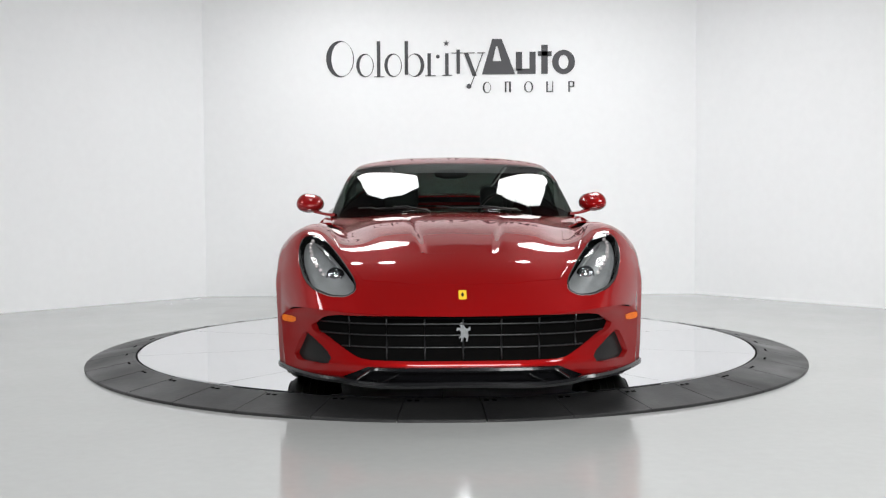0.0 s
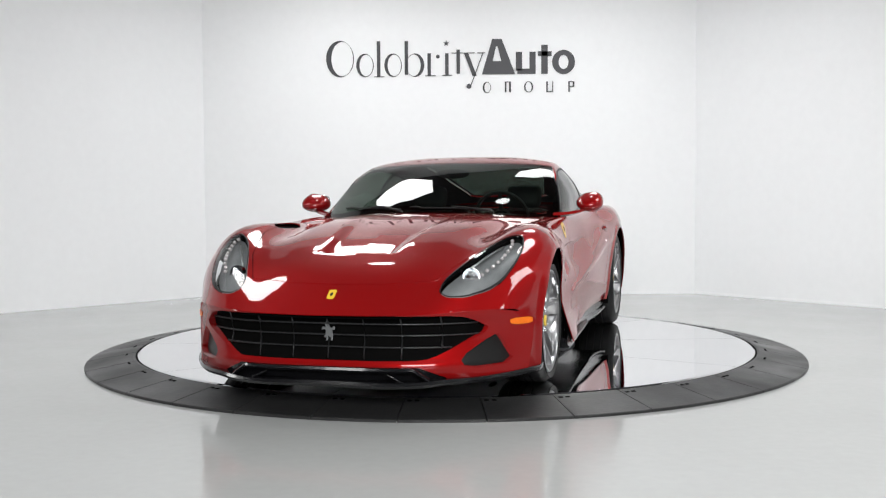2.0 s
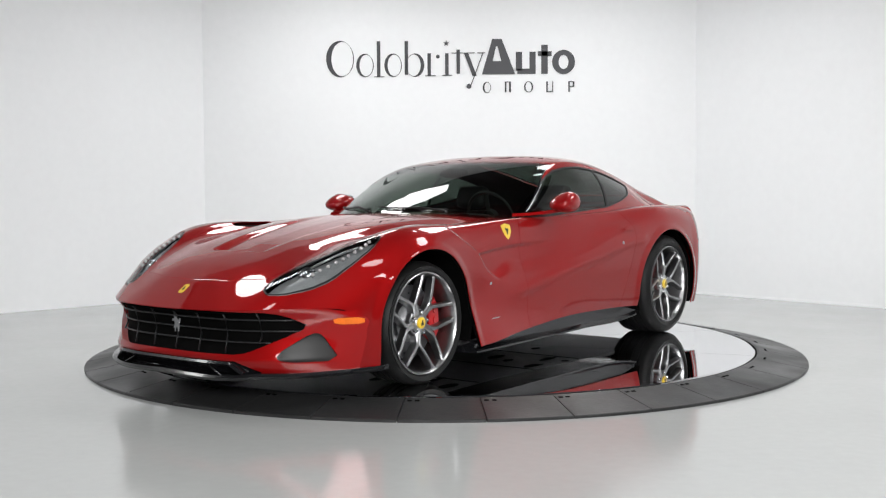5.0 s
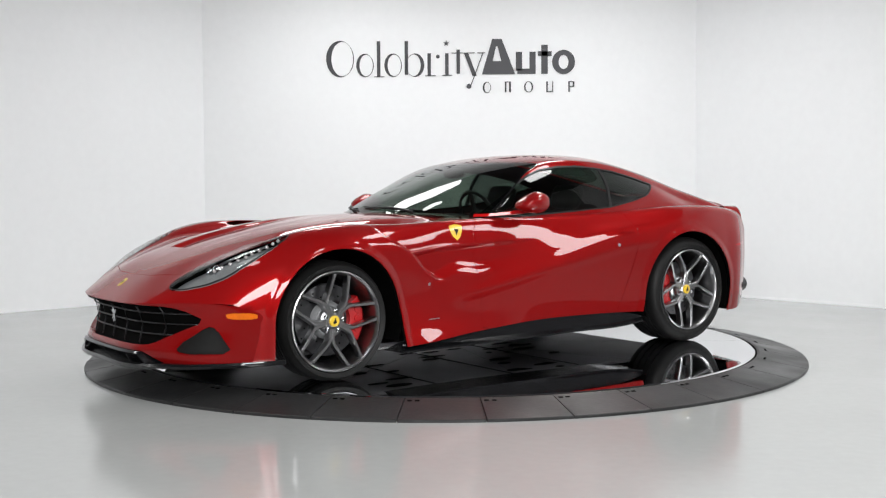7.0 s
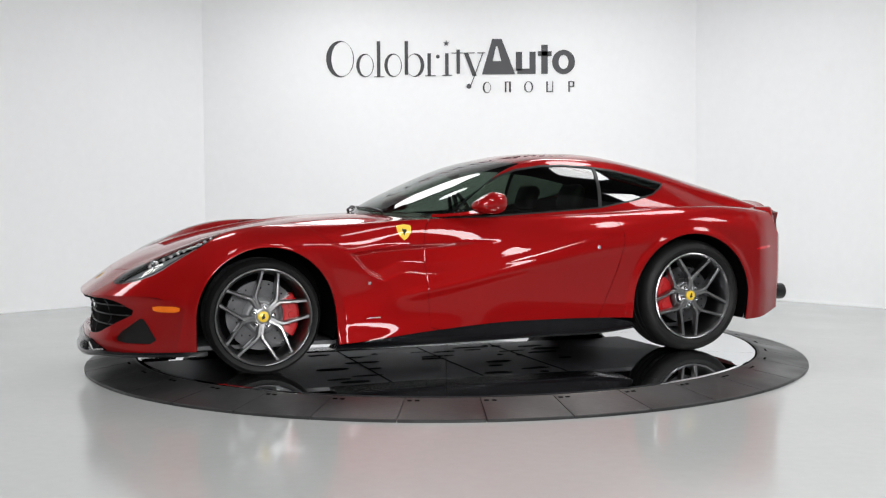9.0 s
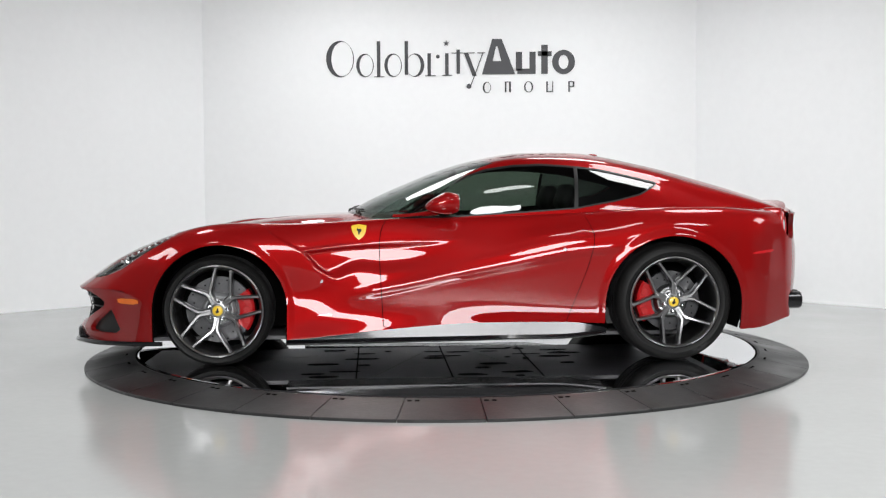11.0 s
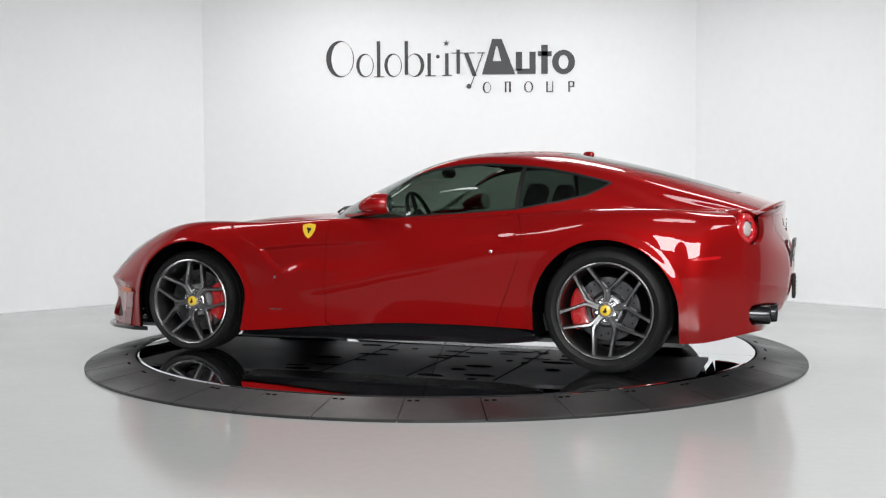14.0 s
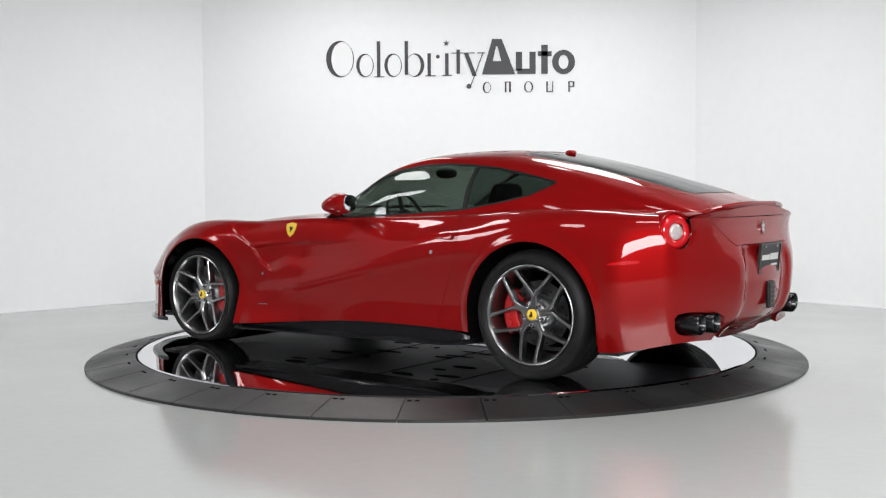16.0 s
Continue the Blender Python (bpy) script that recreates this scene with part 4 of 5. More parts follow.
def build_wheel(x, y, radius, width, side, caliper_ahead, phase):
    """A wheel whose face looks along +y in its own space."""
    w = new("wheel")
    w.parent = CAR
    w["label"] = "grey split-spoke alloy wheel with black tyre"
    w.matrix_basis = pose(x, y, radius, 0, 0, 0 if side > 0 else 180)
    turn = pose(0, 0, 0, -90, 0, 0)   # z of the lathe -> y
    lip = 0.272
    bm = bmesh.new()
    prof = [(lip - 0.012, -width + 0.02), (lip + 0.012, -width), (radius - 0.03, -width - 0.004), (radius - 0.006, -width + 0.025)]
    groove = [(radius, -width + 0.05)]
    for k in range(4):
        c = -width + 0.06 + (width - 0.10) * (k + 0.5) / 4 - 0.02
        groove += [(radius, c - 0.005), (radius - 0.008, c - 0.004), (radius - 0.008, c + 0.004), (radius, c + 0.005)]
    prof += groove + [(radius, -0.045), (radius - 0.008, -0.02), (radius - 0.026, 0.0), (lip + 0.030, 0.008), (lip + 0.012, 0.002), (lip - 0.004, -0.012), (lip - 0.012, -0.03)]
    revolve(bm, prof[::-1], 96, m=turn)
    part("tyre", bm, TYRE, w, smooth=True, angle=35)
    bm = bmesh.new()
    revolve(bm, [(lip - 0.03, -width + 0.03), (lip - 0.035, -0.10), (lip - 0.020, -0.03), (lip - 0.016, -0.008), (lip - 0.006, 0.003), (lip, 0.0), (lip + 0.002, -0.01)][::-1], 96, m=turn)
    rim = part("rim", bm, ALLOY, w, "grey alloy rim", smooth=True, angle=40)
    # five split spokes
    for k in range(5):
        bm = bmesh.new()
        base = radians(phase + 36 + 72 * k)
        for s in (-1, 1):
            rows = []
            tip = Vector((math.cos(s * radians(26.0)), math.sin(s * radians(26.0)))) * (lip - 0.016)
            for i in range(11):
                u = i / 10
                if u < 0.25:
                    q = Vector((0.035 + 0.080 * u / 0.25, s * 0.0080))
                else:
                    k2 = (u - 0.25) / 0.75
                    q = Vector((0.115, s * 0.0080)).lerp(tip, k2)
                r, a = q.length, base + math.atan2(q.y, q.x)
                half = 0.0120 - 0.0030 * u
                if u > 0.9:
                    half += 0.004
                top = -0.012 - 0.030 * (1 - u) ** 1.6 + 0.006 * u
                c, t = Vector((math.cos(a), math.sin(a))), Vector((-math.sin(a), math.cos(a)))
                row = []
                for q, h in ((-1.25, -0.045), (-1.0, -0.006), (-0.55, 0.0), (0.55, 0.0), (1.0, -0.006), (1.25, -0.045)):
                    p = c * r + t * (half * q)
                    row.append(bm.verts.new((p.x, top + h, p.y)))
                rows.append(row)
            for a_, b_ in zip(rows, rows[1:]):
                for j in range(5):
                    bm.faces.new((a_[j], a_[j + 1], b_[j + 1], b_[j]))
            bm.faces.new(rows[0])
            bm.faces.new(rows[-1])
        bmesh.ops.recalc_face_normals(bm, faces=bm.faces)
        part("spoke", bm, ALLOY, rim, smooth=True, angle=30)
    bm = bmesh.new()
    revolve(bm, [(0.078, -0.09), (0.074, -0.052), (0.062, -0.043), (0.040, -0.040), (0.034, -0.034), (0.001, -0.032)], 40, m=turn)
    part("hub", bm, ALLOY, rim, "grey wheel hub", smooth=True, angle=35)
    bm = bmesh.new()
    revolve(bm, [(0.031, -0.034), (0.030, -0.026), (0.026, -0.023), (0.001, -0.022)], 32, m=turn)
    part("centre_cap", bm, YELLOW, w, "yellow centre cap", smooth=True, angle=40)
    bm = bmesh.new()
    extrude_outline(bm, [(-0.006, -0.016), (0.002, -0.016), (0.004, -0.004), (0.012, 0.004), (0.008, 0.015), (-0.002, 0.012), (-0.012, 0.006), (-0.006, 0.0)], 0, 0.0015, pose(0, -0.0222, 0, -90, 0, 0))
    part("cap_emblem", bm, BLACK, w, "black emblem shape")
    for k in range(5):
        a = radians(phase + 72 * k)
        bm = bmesh.new()
        revolve(bm, [(0.012, -0.06), (0.012, -0.034), (0.009, -0.030), (0.007, -0.034), (0.001, -0.036)], 12, m=pose(0.055 * math.cos(a), 0, 0.055 * math.sin(a)) @ turn)
        part("wheel_bolt", bm, LAMPCHROME, rim, "silver wheel bolt", smooth=True, angle=40)
    # brake disc and caliper behind the spokes
    bm = bmesh.new()
    rd = 0.197 if caliper_ahead < 0 else 0.18
    revolve(bm, [(0.06, -0.115), (rd, -0.115), (rd, -0.147), (0.06, -0.147)], 64, m=turn)
    disc = part("brake_disc", bm, BRAKE, w, "drilled grey brake disc", smooth=True, angle=40)
    bm = bmesh.new()
    revolve(bm, [(0.001, -0.075), (0.085, -0.08), (0.10, -0.095), (0.105, -0.115)], 40, m=turn)
    part("disc_bell", bm, LAMPSILVER if caliper_ahead > 0 else LAMPGREY, disc, smooth=True, angle=40)
    for k in range(24):
        a = 2 * math.pi * k / 24
        r = 0.13 + 0.05 * ((k * 7) % 5) / 4 * (rd - 0.14) / 0.057
        bm = bmesh.new()
        bmesh.ops.create_circle(bm, cap_ends=True, segments=8, radius=0.0055, matrix=pose(r * math.cos(a), -0.1144, r * math.sin(a), 90))
        part("drill_hole", bm, DARKGAP, disc)
    bm = bmesh.new()
    c = 0.0 if caliper_ahead < 0 else math.pi
    c = c if side > 0 else math.pi - c
    revolve(bm, [(0.125, -0.165), (0.125, -0.078), (0.140, -0.070), (0.198, -0.070), (0.212, -0.082), (0.212, -0.165)], 14, c - 0.62 + math.pi, c + 0.62 + math.pi, m=turn, closed_profile=True)
    cal = part("brake_caliper", bm, CALIPER, w, "red brake caliper", smooth=True, angle=30)
    bm = bmesh.new()
    for dz in (-0.055, 0.0, 0.055):
        revolve(bm, [(0.022, -0.072), (0.020, -0.064), (0.001, -0.064)], 20, m=pose(-0.168 * math.cos(c), 0, dz) @ turn)
    part("piston_cover", bm, CALIPER, cal, smooth=True, angle=40)
    bm = bmesh.new()
    revolve(bm, [(0.05, -0.10), (0.05, -0.45)], 20, m=turn)
    part("axle", bm, DARKGAP, w, "dark axle stub")
    bm = bmesh.new()
    revolve(bm, [(0.26, -width + 0.02), (0.05, -width + 0.03)], 48, m=turn)
    part("inner_cover", bm, DARKGAP, w, "dark inner wheel face")
    return w


def build_wheels():
    for side in (1, -1):
        build_wheel(1.3575, side * 0.921, 0.327, 0.255, side, -1, 99)
        build_wheel(-1.3625, side * 0.985, 0.354, 0.315, side, 1, 58)
        for cx, cz, r in (ARCH_F, ARCH_R):
            bm = bmesh.new()
            rows = []
            for i in range(33):
                a = -0.35 + (math.pi + 0.7) * i / 32
                px, pz = cx + (r + 0.006) * math.cos(a), cz + (r + 0.006) * math.sin(a)
                rows.append([bm.verts.new((px, side * yy, pz)) for yy in ((0.918 if px < cx + 0.25 else 0.870) if cx > 0 else 0.965, 0.50)])
            for a, b in zip(rows, rows[1:]):
                bm.faces.new((a[0], b[0], b[1], a[1]))
            bm.faces.new([q[1] for q in rows])
            part("wheel_arch_liner", bm, DARKGAP, CAR, "black wheel arch liner")


PALE = material("pale_lettering", (0.62, 0.62, 0.60), 0.5, 0, 0, 30, 0.1)


def curved_patch(name, outline, sheet, mat, parent, label="", lift=0.002, thick=0.003, side=1, view="side"):
    """A thin badge, lens or seam that follows the sheet, from its outline in side or plan view."""
    g = inside(sheet.x, sheet.z if view == "side" else sheet.y, outline)
    piece = sheet.keep(np.where(sheet.y > 0.001 if side else True, g, -1))
    if not piece.faces:
        return None
    return sheet_part(name, [(piece.moved(lift), side)], mat, parent, label, rim=thick)


def ellipsoid(bm, center, size, m=None, flat=None, n=28, k=14, power=2.4):
    c = Vector(center)
    rings = []
    for i in range(k + 1):
        p = -math.pi / 2 + math.pi * i / k
        row = []
        for j in range(n):
            a = 2 * math.pi * j / n
            q = lambda v: math.copysign(abs(v) ** (2 / power), v)
            v = Vector((q(math.cos(p)) * q(math.cos(a)) * size[0], q(math.cos(p)) * q(math.sin(a)) * size[1], q(math.sin(p)) * size[2]))
            if flat is not None and v.x < flat:
                v.x = flat
            v += c
            row.append(bm.verts.new(m @ v if m is not None else v))
        rings.append(row)
    for a, b in zip(rings, rings[1:]):
        for j in range(n):
            bm.faces.new((a[j], a[(j + 1) % n], b[(j + 1) % n], b[j]))
    bmesh.ops.remove_doubles(bm, verts=bm.verts, dist=0.0004)


def build_mirrors():
    for side in (1, -1):
        mir = new("door_mirror")
        mir.parent = CAR
        mir["label"] = "red door mirror on a slim arm"
        bm = bmesh.new()
        lean = pose(0.015, side * 0.955, 0.957, 0, 0, side * 8) @ Matrix.Diagonal((1, 1, 1, 1))
        ellipsoid(bm, (0, 0, 0), (0.115, 0.088, 0.067), lean, flat=-0.075)
        for v in bm.verts:   # the housing thins towards its inner end
            u = (side * v.co.y - 0.847) / 0.21
            v.co.z = 0.950 + (v.co.z - 0.950) * (0.78 + 0.22 * min(1, max(0, u * 1.6))) - 0.006 * (1 - u)
            f = min(1, max(0, (v.co.x - 0.01) / 0.15))
            v.co.z = 0.928 + (v.co.z - 0.928) * (1 - 0.55 * f) - 0.010 * f
        part("housing", bm, PAINT, mir, smooth=True, angle=40)
        bm = bmesh.new()
        ellipsoid(bm, (-0.077, 0, 0), (0.004, 0.070, 0.052), lean)
        part("mirror_glass", bm, LAMPCHROME, mir, "silver mirror glass", smooth=True)
        bm = bmesh.new()
        rows = []
        for u in (0, 0.25, 0.5, 0.75, 1.0):
            c = Vector((0.265 - 0.20 * u, side * (0.765 + 0.16 * u), 0.878 + 0.022 * u * u))
            w = 0.055 - 0.012 * u
            rows.append([bm.verts.new(c + Vector(p)) for p in ((w, 0, -0.008), (w * 0.9, 0, 0.010), (-w, 0, 0.013), (-w, 0, -0.008))])
        for a, b in zip(rows, rows[1:]):
            for i in range(4):
                bm.faces.new((a[i], a[(i + 1) % 4], b[(i + 1) % 4], b[i]))
        bm.faces.new(rows[0])
        bm.faces.new(rows[-1])
        bmesh.ops.recalc_face_normals(bm, faces=bm.faces)
        part("arm", bm, PAINT, mir, smooth=True, angle=50)


HORSE = [(-0.012, -0.048), (-0.004, -0.048), (0.002, -0.022), (0.016, -0.030), (0.012, -0.046), (0.022, -0.046), (0.026, -0.016), (0.020, 0.004),
         (0.034, 0.006), (0.036, 0.024), (0.027, 0.026), (0.024, 0.014), (0.012, 0.016), (0.004, 0.030), (0.004, 0.046), (-0.010, 0.047), (-0.022, 0.034),
         (-0.012, 0.030), (-0.010, 0.018), (-0.028, 0.022), (-0.034, 0.006), (-0.024, 0.004), (-0.022, 0.012), (-0.010, 0.004), (-0.010, -0.016), (-0.022, -0.026), (-0.018, -0.034), (-0.006, -0.022)]


def build_details():
    # plain animal-shaped emblem before the grille
    bm = bmesh.new()
    extrude_outline(bm, HORSE, 0.0, 0.008, pose(NOSE - 0.066, 0, 0.357, 90, 0, 90))
    bmesh.ops.bevel(bm, geom=bm.edges[:], offset=0.0012, segments=1, affect="EDGES")
    part("grille_emblem", bm, LAMPCHROME, CAR, "polished silver emblem before the grille")
    curved_patch("nose_badge", [(2.175, -0.019), (2.175, 0.019), (2.228, 0.019), (2.228, -0.019)], LOWER, YELLOW, CAR, "small yellow nose badge", side=0, view="plan")
    curved_patch("nose_badge_emblem", [(2.186, -0.008), (2.192, 0.006), (2.216, 0.008), (2.212, -0.006)], LOWER, BLACK, CAR, "black emblem shape", side=0, view="plan", lift=0.004)
    shield = [(0.567, 0.822), (0.520, 0.832), (0.474, 0.824), (0.480, 0.785), (0.497, 0.757), (0.520, 0.738), (0.543, 0.757), (0.560, 0.785)]
    blob = [(0.528, 0.768), (0.514, 0.768), (0.516, 0.784), (0.502, 0.792), (0.506, 0.806), (0.520, 0.800), (0.530, 0.812), (0.534, 0.796), (0.524, 0.786)]
    fender_mark = [(0.752, 0.482), (0.740, 0.485), (0.733, 0.500), (0.740, 0.507), (0.750, 0.500)]
    front_marker = rounded([(1.955, 0.404), (1.815, 0.402), (1.815, 0.370), (1.945, 0.372)], 1)
    rear_marker = rounded([(-1.835, 0.636), (-1.985, 0.648), (-1.985, 0.667), (-1.835, 0.650)], 1)
    for side in (1, -1):
        b = curved_patch("fender_shield", shield, LOWER.keep(np.where(LOWER.B < 6, 1.0, -1.0)), YELLOW, CAR, "yellow enamel shield badge", side=side)
        curved_patch("shield_emblem", blob, LOWER.keep(np.where(LOWER.B < 6, 1.0, -1.0)), BLACK, b, "black emblem shape", side=side, lift=0.004)
        flank = LOWER.keep(np.where(LOWER.B < 4.6, 1.0, -1.0))
        curved_patch("fender_emblem", fender_mark, flank, LAMPSILVER, CAR, "small silver emblem", side=side)
        curved_patch("fender_script", [(0.812, 0.293), (0.812, 0.298), (0.75, 0.302), (0.684, 0.301), (0.684, 0.296)], flank, LAMPSILVER, CAR, "thin silver script bar", side=side)
        curved_patch("side_marker", front_marker, flank, AMBER, CAR, "amber side marker lens", side=side, lift=0.004)
        curved_patch("side_marker", front_marker, FRONT, AMBER, CAR, "amber side marker lens", side=side, lift=0.004)
        curved_patch("side_marker", rear_marker, flank, REDLENS, CAR, "red side marker lens", side=side, lift=0.003)
        # recessed handle: a dark cup, a grip and a lock
        cup = rounded([(-0.725, 0.752), (-0.735, 0.772), (-0.845, 0.800), (-0.862, 0.792), (-0.862, 0.735), (-0.845, 0.728), (-0.740, 0.740)], 1)
        handle = curved_patch("door_handle", rounded([(-0.73, 0.757), (-0.74, 0.769), (-0.83, 0.784), (-0.845, 0.776), (-0.845, 0.755), (-0.83, 0.748)], 1), flank, PAINT, CAR, side=side, lift=0.018, thick=0.016)
        curved_patch("handle_cup", cup, flank, PAINT, handle, "red handle recess", side=side, lift=0.0015, thick=0.0)
        p, n = flank.near(-0.70, z=0.675, side=side)
        bm = bmesh.new()
        revolve(bm, [(0.011, -0.004), (0.011, 0.001), (0.008, 0.003), (0.001, 0.003)], 16, m=Matrix.Translation(p) @ n.to_track_quat("Z", "Y").to_matrix().to_4x4())
        part("door_lock", bm, LAMPSILVER, CAR, "small silver door lock", smooth=True, angle=40)
        # black side skirt with an outward blade
        bm = bmesh.new()
        rows = []
        for i in range(41):
            u = i / 40
            x = 0.955 - 1.91 * u
            top = float(curve([x], [(0.955, 0.172), (0.76, 0.186), (0.42, 0.208), (0.05, 0.236), (-0.42, 0.250), (-0.62, 0.256), (-0.75, 0.240), (-0.955, 0.200)])[0]) + 0.012
            bot = float(curve([x], [(0.955, 0.122), (0.26, 0.125), (-0.35, 0.130), (-0.80, 0.140), (-0.955, 0.160)])[0])
            yb = float(curve([x], [(0.955, 0.950), (0.4, 0.905), (-0.2, 0.902), (-0.8, 0.920), (-0.955, 0.935)])[0])
            out = 0.030 * math.sin(math.pi * min(1, u * 1.3 + 0.12)) if u < 0.7 else 0.030 * math.sin(math.pi * min(1, 0.7 * 1.3 + 0.12)) + 0.02 * (u - 0.7)
            rows.append([bm.verts.new((x, side * yy, zz)) for yy, zz in ((yb - 0.03, top), (yb - 0.004, top - 0.012), (yb - 0.012, bot + 0.030), (yb + out, bot + 0.012), (yb + out, bot + 0.002), (yb - 0.20, bot - 0.004))])
        for a, b2 in zip(rows, rows[1:]):
            for k in range(5):
                bm.faces.new((a[k], a[k + 1], b2[k + 1], b2[k]))
        bm.faces.new(rows[0])
        bm.faces.new(rows[-1])
        bmesh.ops.recalc_face_normals(bm, faces=bm.faces)
        part("side_skirt", bm, GLOSSBLACK, CAR, "black carbon side skirt", smooth=True, angle=30)
    # wipers
    for y0, y1 in ((0.40, -0.10), (-0.16, -0.60)):
        w = new("wiper")
        w.parent = CAR
        w["label"] = "black windscreen wiper"
        bm = bmesh.new()
        pts = []
        for i in range(13):
            y = y0 + (y1 - y0) * i / 12
            p, n = CABIN.near(0.575 - 0.32 * (abs(y) / 0.74) ** 2.2 - 0.02 * i / 12, y=abs(y), side=1 if y > 0 else -1)
            pts.append(p + n * 0.008)
        rod(bm, pts, 0.006, 6)
        part("blade", bm, BLACK, w, smooth=True)
        bm = bmesh.new()
        base = pts[0] + Vector((0.030, 0.02, -0.020))
        rod(bm, [base, base + Vector((0.0, -0.03, 0.012)), pts[4] + Vector((0.012, 0, 0.010)), pts[6] + Vector((0, 0, 0.008))], 0.009, 8, 0.005)
        part("arm", bm, BLACK, w, smooth=True)
    # roof antenna
    p, n = CABIN.near(-1.065, y=0.0)
    bm = bmesh.new()
    ellipsoid(bm, (-1.062, 0, p.z + 0.004), (0.036, 0.022, 0.018))
    part("antenna", bm, PAINT, CAR, "small red roof antenna", smooth=True)
    # cover behind the boot emblem, number plate
    bm = bmesh.new()
    extrude_outline(bm, [(x * 0.8, y * 0.8) for x, y in HORSE], 0.0, 0.006, pose(TAIL - 0.014, 0, 0.812, 90, 0, -90))
    part("boot_emblem", bm, LAMPCHROME, CAR, "polished silver emblem on the boot")
    plate = new("show_plate")
    plate.parent = CAR
    plate["label"] = "black show plate with pale bars"
    at = pose(TAIL - 0.050, 0, 0.645, 0, 0, 0) @ pose(0, 0, 0, 0, -6, 0)
    bm = bmesh.new()
    add_box(bm, -0.010, 0.0, -0.155, 0.155, -0.078, 0.078, 0.004, at)
    part("plate", bm, BLACK, plate)
    bm = bmesh.new()
    for y0, y1, z0, z1 in ((-0.158, 0.158, 0.072, 0.082), (-0.158, 0.158, -0.082, -0.072), (-0.160, -0.150, -0.082, 0.082), (0.150, 0.160, -0.082, 0.082)):
        add_box(bm, -0.014, 0.002, y0, y1, z0, z1, 0.0, at)
    part("plate_frame", bm, GRILLEMETAL, plate, "dark plate frame")
    for y0, y1, z0, z1 in ((0.012, 0.128, -0.010, 0.018), (-0.122, 0.004, -0.012, 0.024), (-0.118, -0.020, -0.044, -0.034)):
        part("plate_bar", box(-0.0125, -0.0095, y0, y1, z0, z1, 0, at), PALE, plate, "pale plain bar")
    for y in (-0.09, 0.09):
        bm = bmesh.new()
        revolve(bm, [(0.008, 0.0), (0.008, 0.004), (0.001, 0.005)], 12, m=at @ pose(-0.0105, y, 0.064, 0, -90, 0))
        part("plate_screw", bm, LAMPSILVER, plate)
    # flat floor of the car with its openings
    bm = bmesh.new()
    add_box(bm, -1.75, 2.0, -0.70, 0.70, 0.128, 0.150, 0.0)
    part("underbody", bm, UNDER, CAR, "grey flat underbody panels")
    rnd = random.Random(4)
    for i in range(34):
        x, y = rnd.uniform(-0.95, 0.95), rnd.uniform(-0.66, 0.66)
        bm = bmesh.new()
        a, b2, n = rnd.uniform(0.02, 0.12), rnd.uniform(0.012, 0.04), 12
        extrude_outline(bm, [(x + a * math.cos(2 * math.pi * k / n), y + b2 * math.sin(2 * math.pi * k / n)) for k in range(n)], 0.1240, 0.1275)
        part("underbody_opening", bm, DARKGAP, CAR, "dark opening in the underbody")
    for x in (-0.62, -0.05, 0.55):
        part("underbody_seam", box(x - 0.005, x + 0.005, -0.68, 0.68, 0.1245, 0.1278), DARKGAP, CAR)


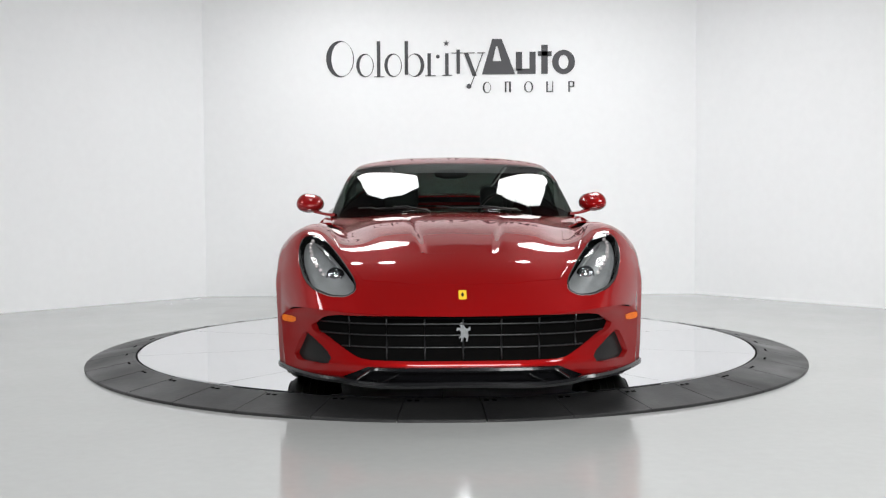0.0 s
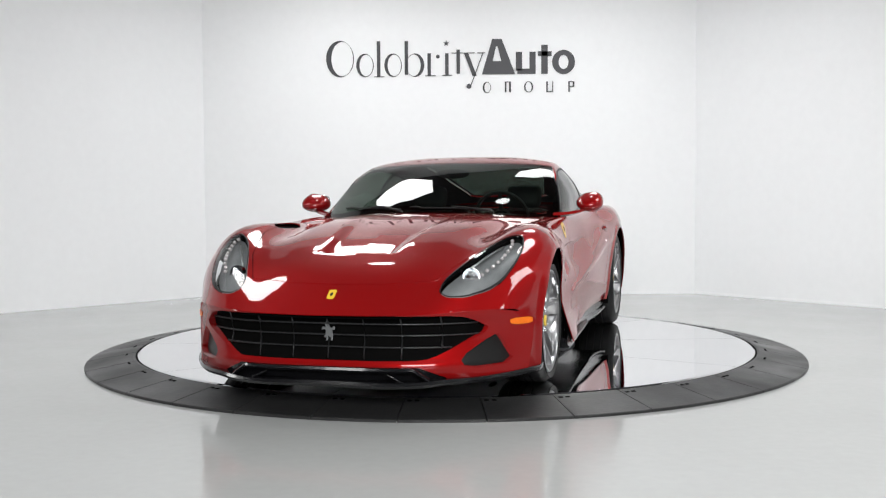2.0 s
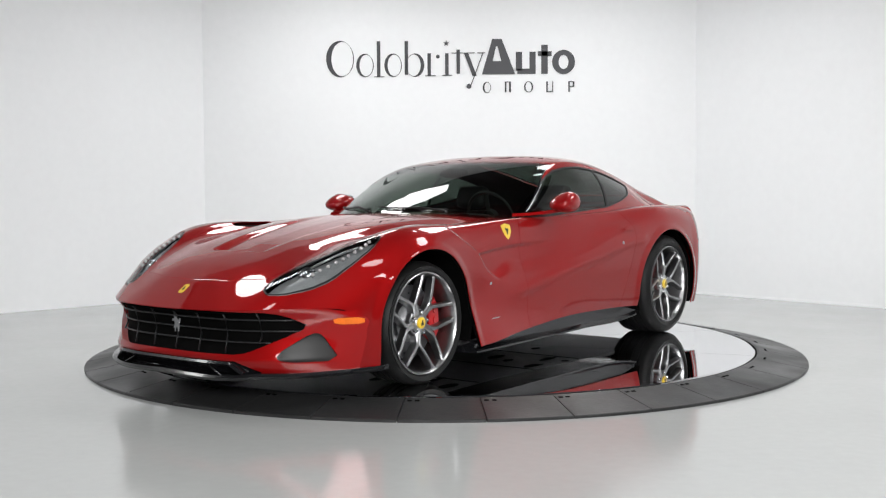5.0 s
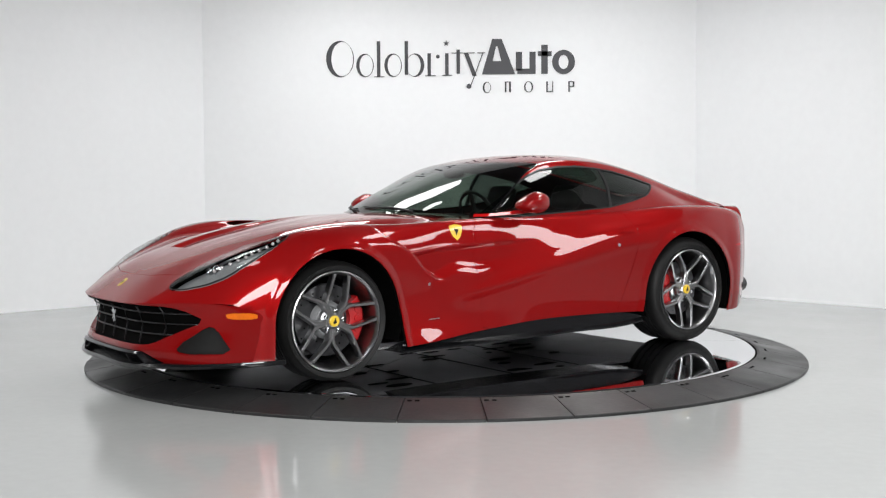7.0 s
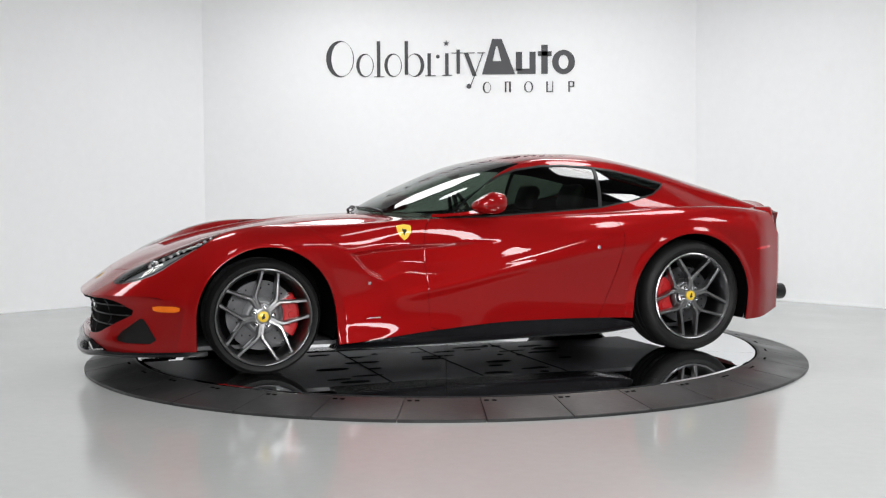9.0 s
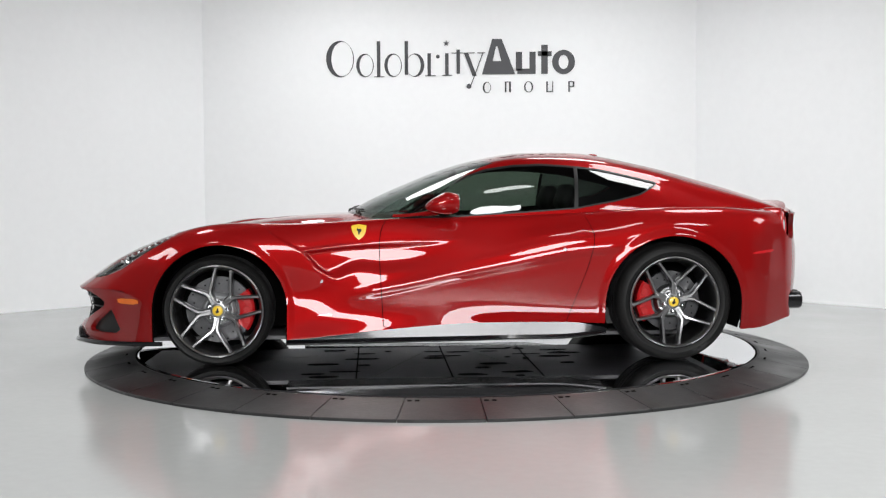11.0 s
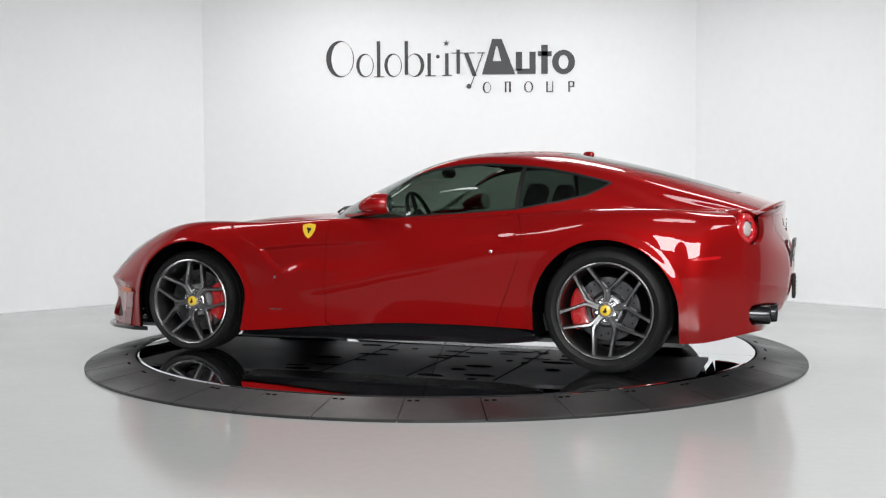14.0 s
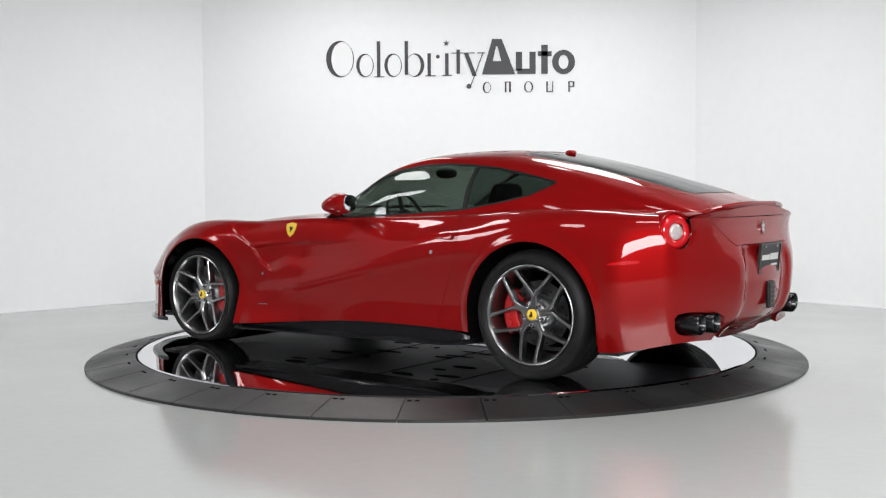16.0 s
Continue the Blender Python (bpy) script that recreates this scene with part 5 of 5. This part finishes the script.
def build_interior():
    bm = bmesh.new()
    add_box(bm, -1.2, 0.55, -0.72, 0.72, 0.20, 0.30, 0.0)
    part("cabin_floor", bm, LEATHER, CAR)
    bm = bmesh.new()
    add_box(bm, 0.10, 0.62, -0.70, 0.70, 0.60, 0.815, 0.05)
    dash = part("dashboard", bm, LEATHER, CAR, "dark leather dashboard", smooth=True, angle=40)
    bm = bmesh.new()
    ellipsoid(bm, (0.20, 0.36, 0.83), (0.14, 0.20, 0.055))
    part("instrument_hood", bm, LEATHER, dash, smooth=True)
    bm = bmesh.new()
    m = pose(-0.035, 0.36, 0.855, 0, -68, 0)
    revolve(bm, [(0.165, 0.0), (0.178, 0.014), (0.190, 0.0), (0.178, -0.014)], 40, m=m, closed_profile=True)
    wheel = part("steering_wheel", bm, LEATHER, CAR, "black leather steering wheel", smooth=True)
    bm = bmesh.new()
    for a in (20, 160, 270):
        rod(bm, [m @ Vector((0, 0, -0.02)), m @ Vector((0.17 * math.cos(radians(a + 90)), 0.17 * math.sin(radians(a + 90)), 0))], 0.014)
    revolve(bm, [(0.06, -0.03), (0.06, 0.01), (0.001, 0.02)], 20, m=m)
    part("wheel_spokes", bm, LEATHER, wheel)
    for y in (0.36, -0.36):
        seat = new("seat")
        seat.parent = CAR
        seat["label"] = "dark leather bucket seat behind tinted glass"
        bm = bmesh.new()
        add_box(bm, -0.62, -0.08, y - 0.25, y + 0.25, 0.30, 0.50, 0.07)
        part("cushion", bm, LEATHER, seat, smooth=True, angle=50)
        bm = bmesh.new()
        lean = pose(-0.60, y, 0.42, 0, -20, 0)
        add_box(bm, -0.08, 0.08, -0.25, 0.25, 0.0, 0.50, 0.07, lean)
        part("backrest", bm, LEATHER, seat, "dark leather backrest", smooth=True, angle=50)
        bm = bmesh.new()
        add_box(bm, -0.05, 0.05, -0.13, 0.13, 0.515, 0.69, 0.045, lean)
        part("headrest", bm, LEATHER, seat, smooth=True, angle=50)
    bm = bmesh.new()
    add_box(bm, -0.9, 0.12, -0.10, 0.10, 0.30, 0.58, 0.05)
    part("centre_console", bm, REDLEATHER, CAR, smooth=True, angle=50)
    bm = bmesh.new()
    add_box(bm, -1.9, -1.0, -0.62, 0.62, 0.55, 0.84, 0.08)
    part("parcel_shelf", bm, LEATHER, CAR, smooth=True, angle=50)
    bm = bmesh.new()
    ellipsoid(bm, (-0.10, 0.0, 1.150), (0.025, 0.115, 0.034))
    part("interior_mirror", bm, BLACK, CAR, "black interior mirror", smooth=True)


CAR.matrix_basis = pose(*CAR_REST)
build_shell()
build_cabin()
build_faces()
build_wheels()
build_mirrors()
build_details()
build_interior()


# turn of the table, in degrees, clockwise from above: the car starts nose-on
TURNS = ((0.0, 0.0), (1.0, 8.2), (2.0, 16.05), (3.0, 23.6), (4.0, 31.0), (5.25, 40.9), (6.5, 51.0), (7.5, 59.2), (8.5, 67.45), (9.0, 71.45),
         (10.25, 81.3), (11.5, 91.05), (12.5, 98.85), (13.5, 106.8), (14.5, 114.95), (15.5, 123.2), (16.0, 127.2))


def motions():
    walk(CAR, [(t, pose(0, 0, 0, 0, 0, -90 - a) @ pose(*CAR_REST)) for t, a in TURNS])
    walk(TABLE, [(t, pose(0, 0, 0, 0, 0, -90 - a)) for t, a in TURNS])


motions()
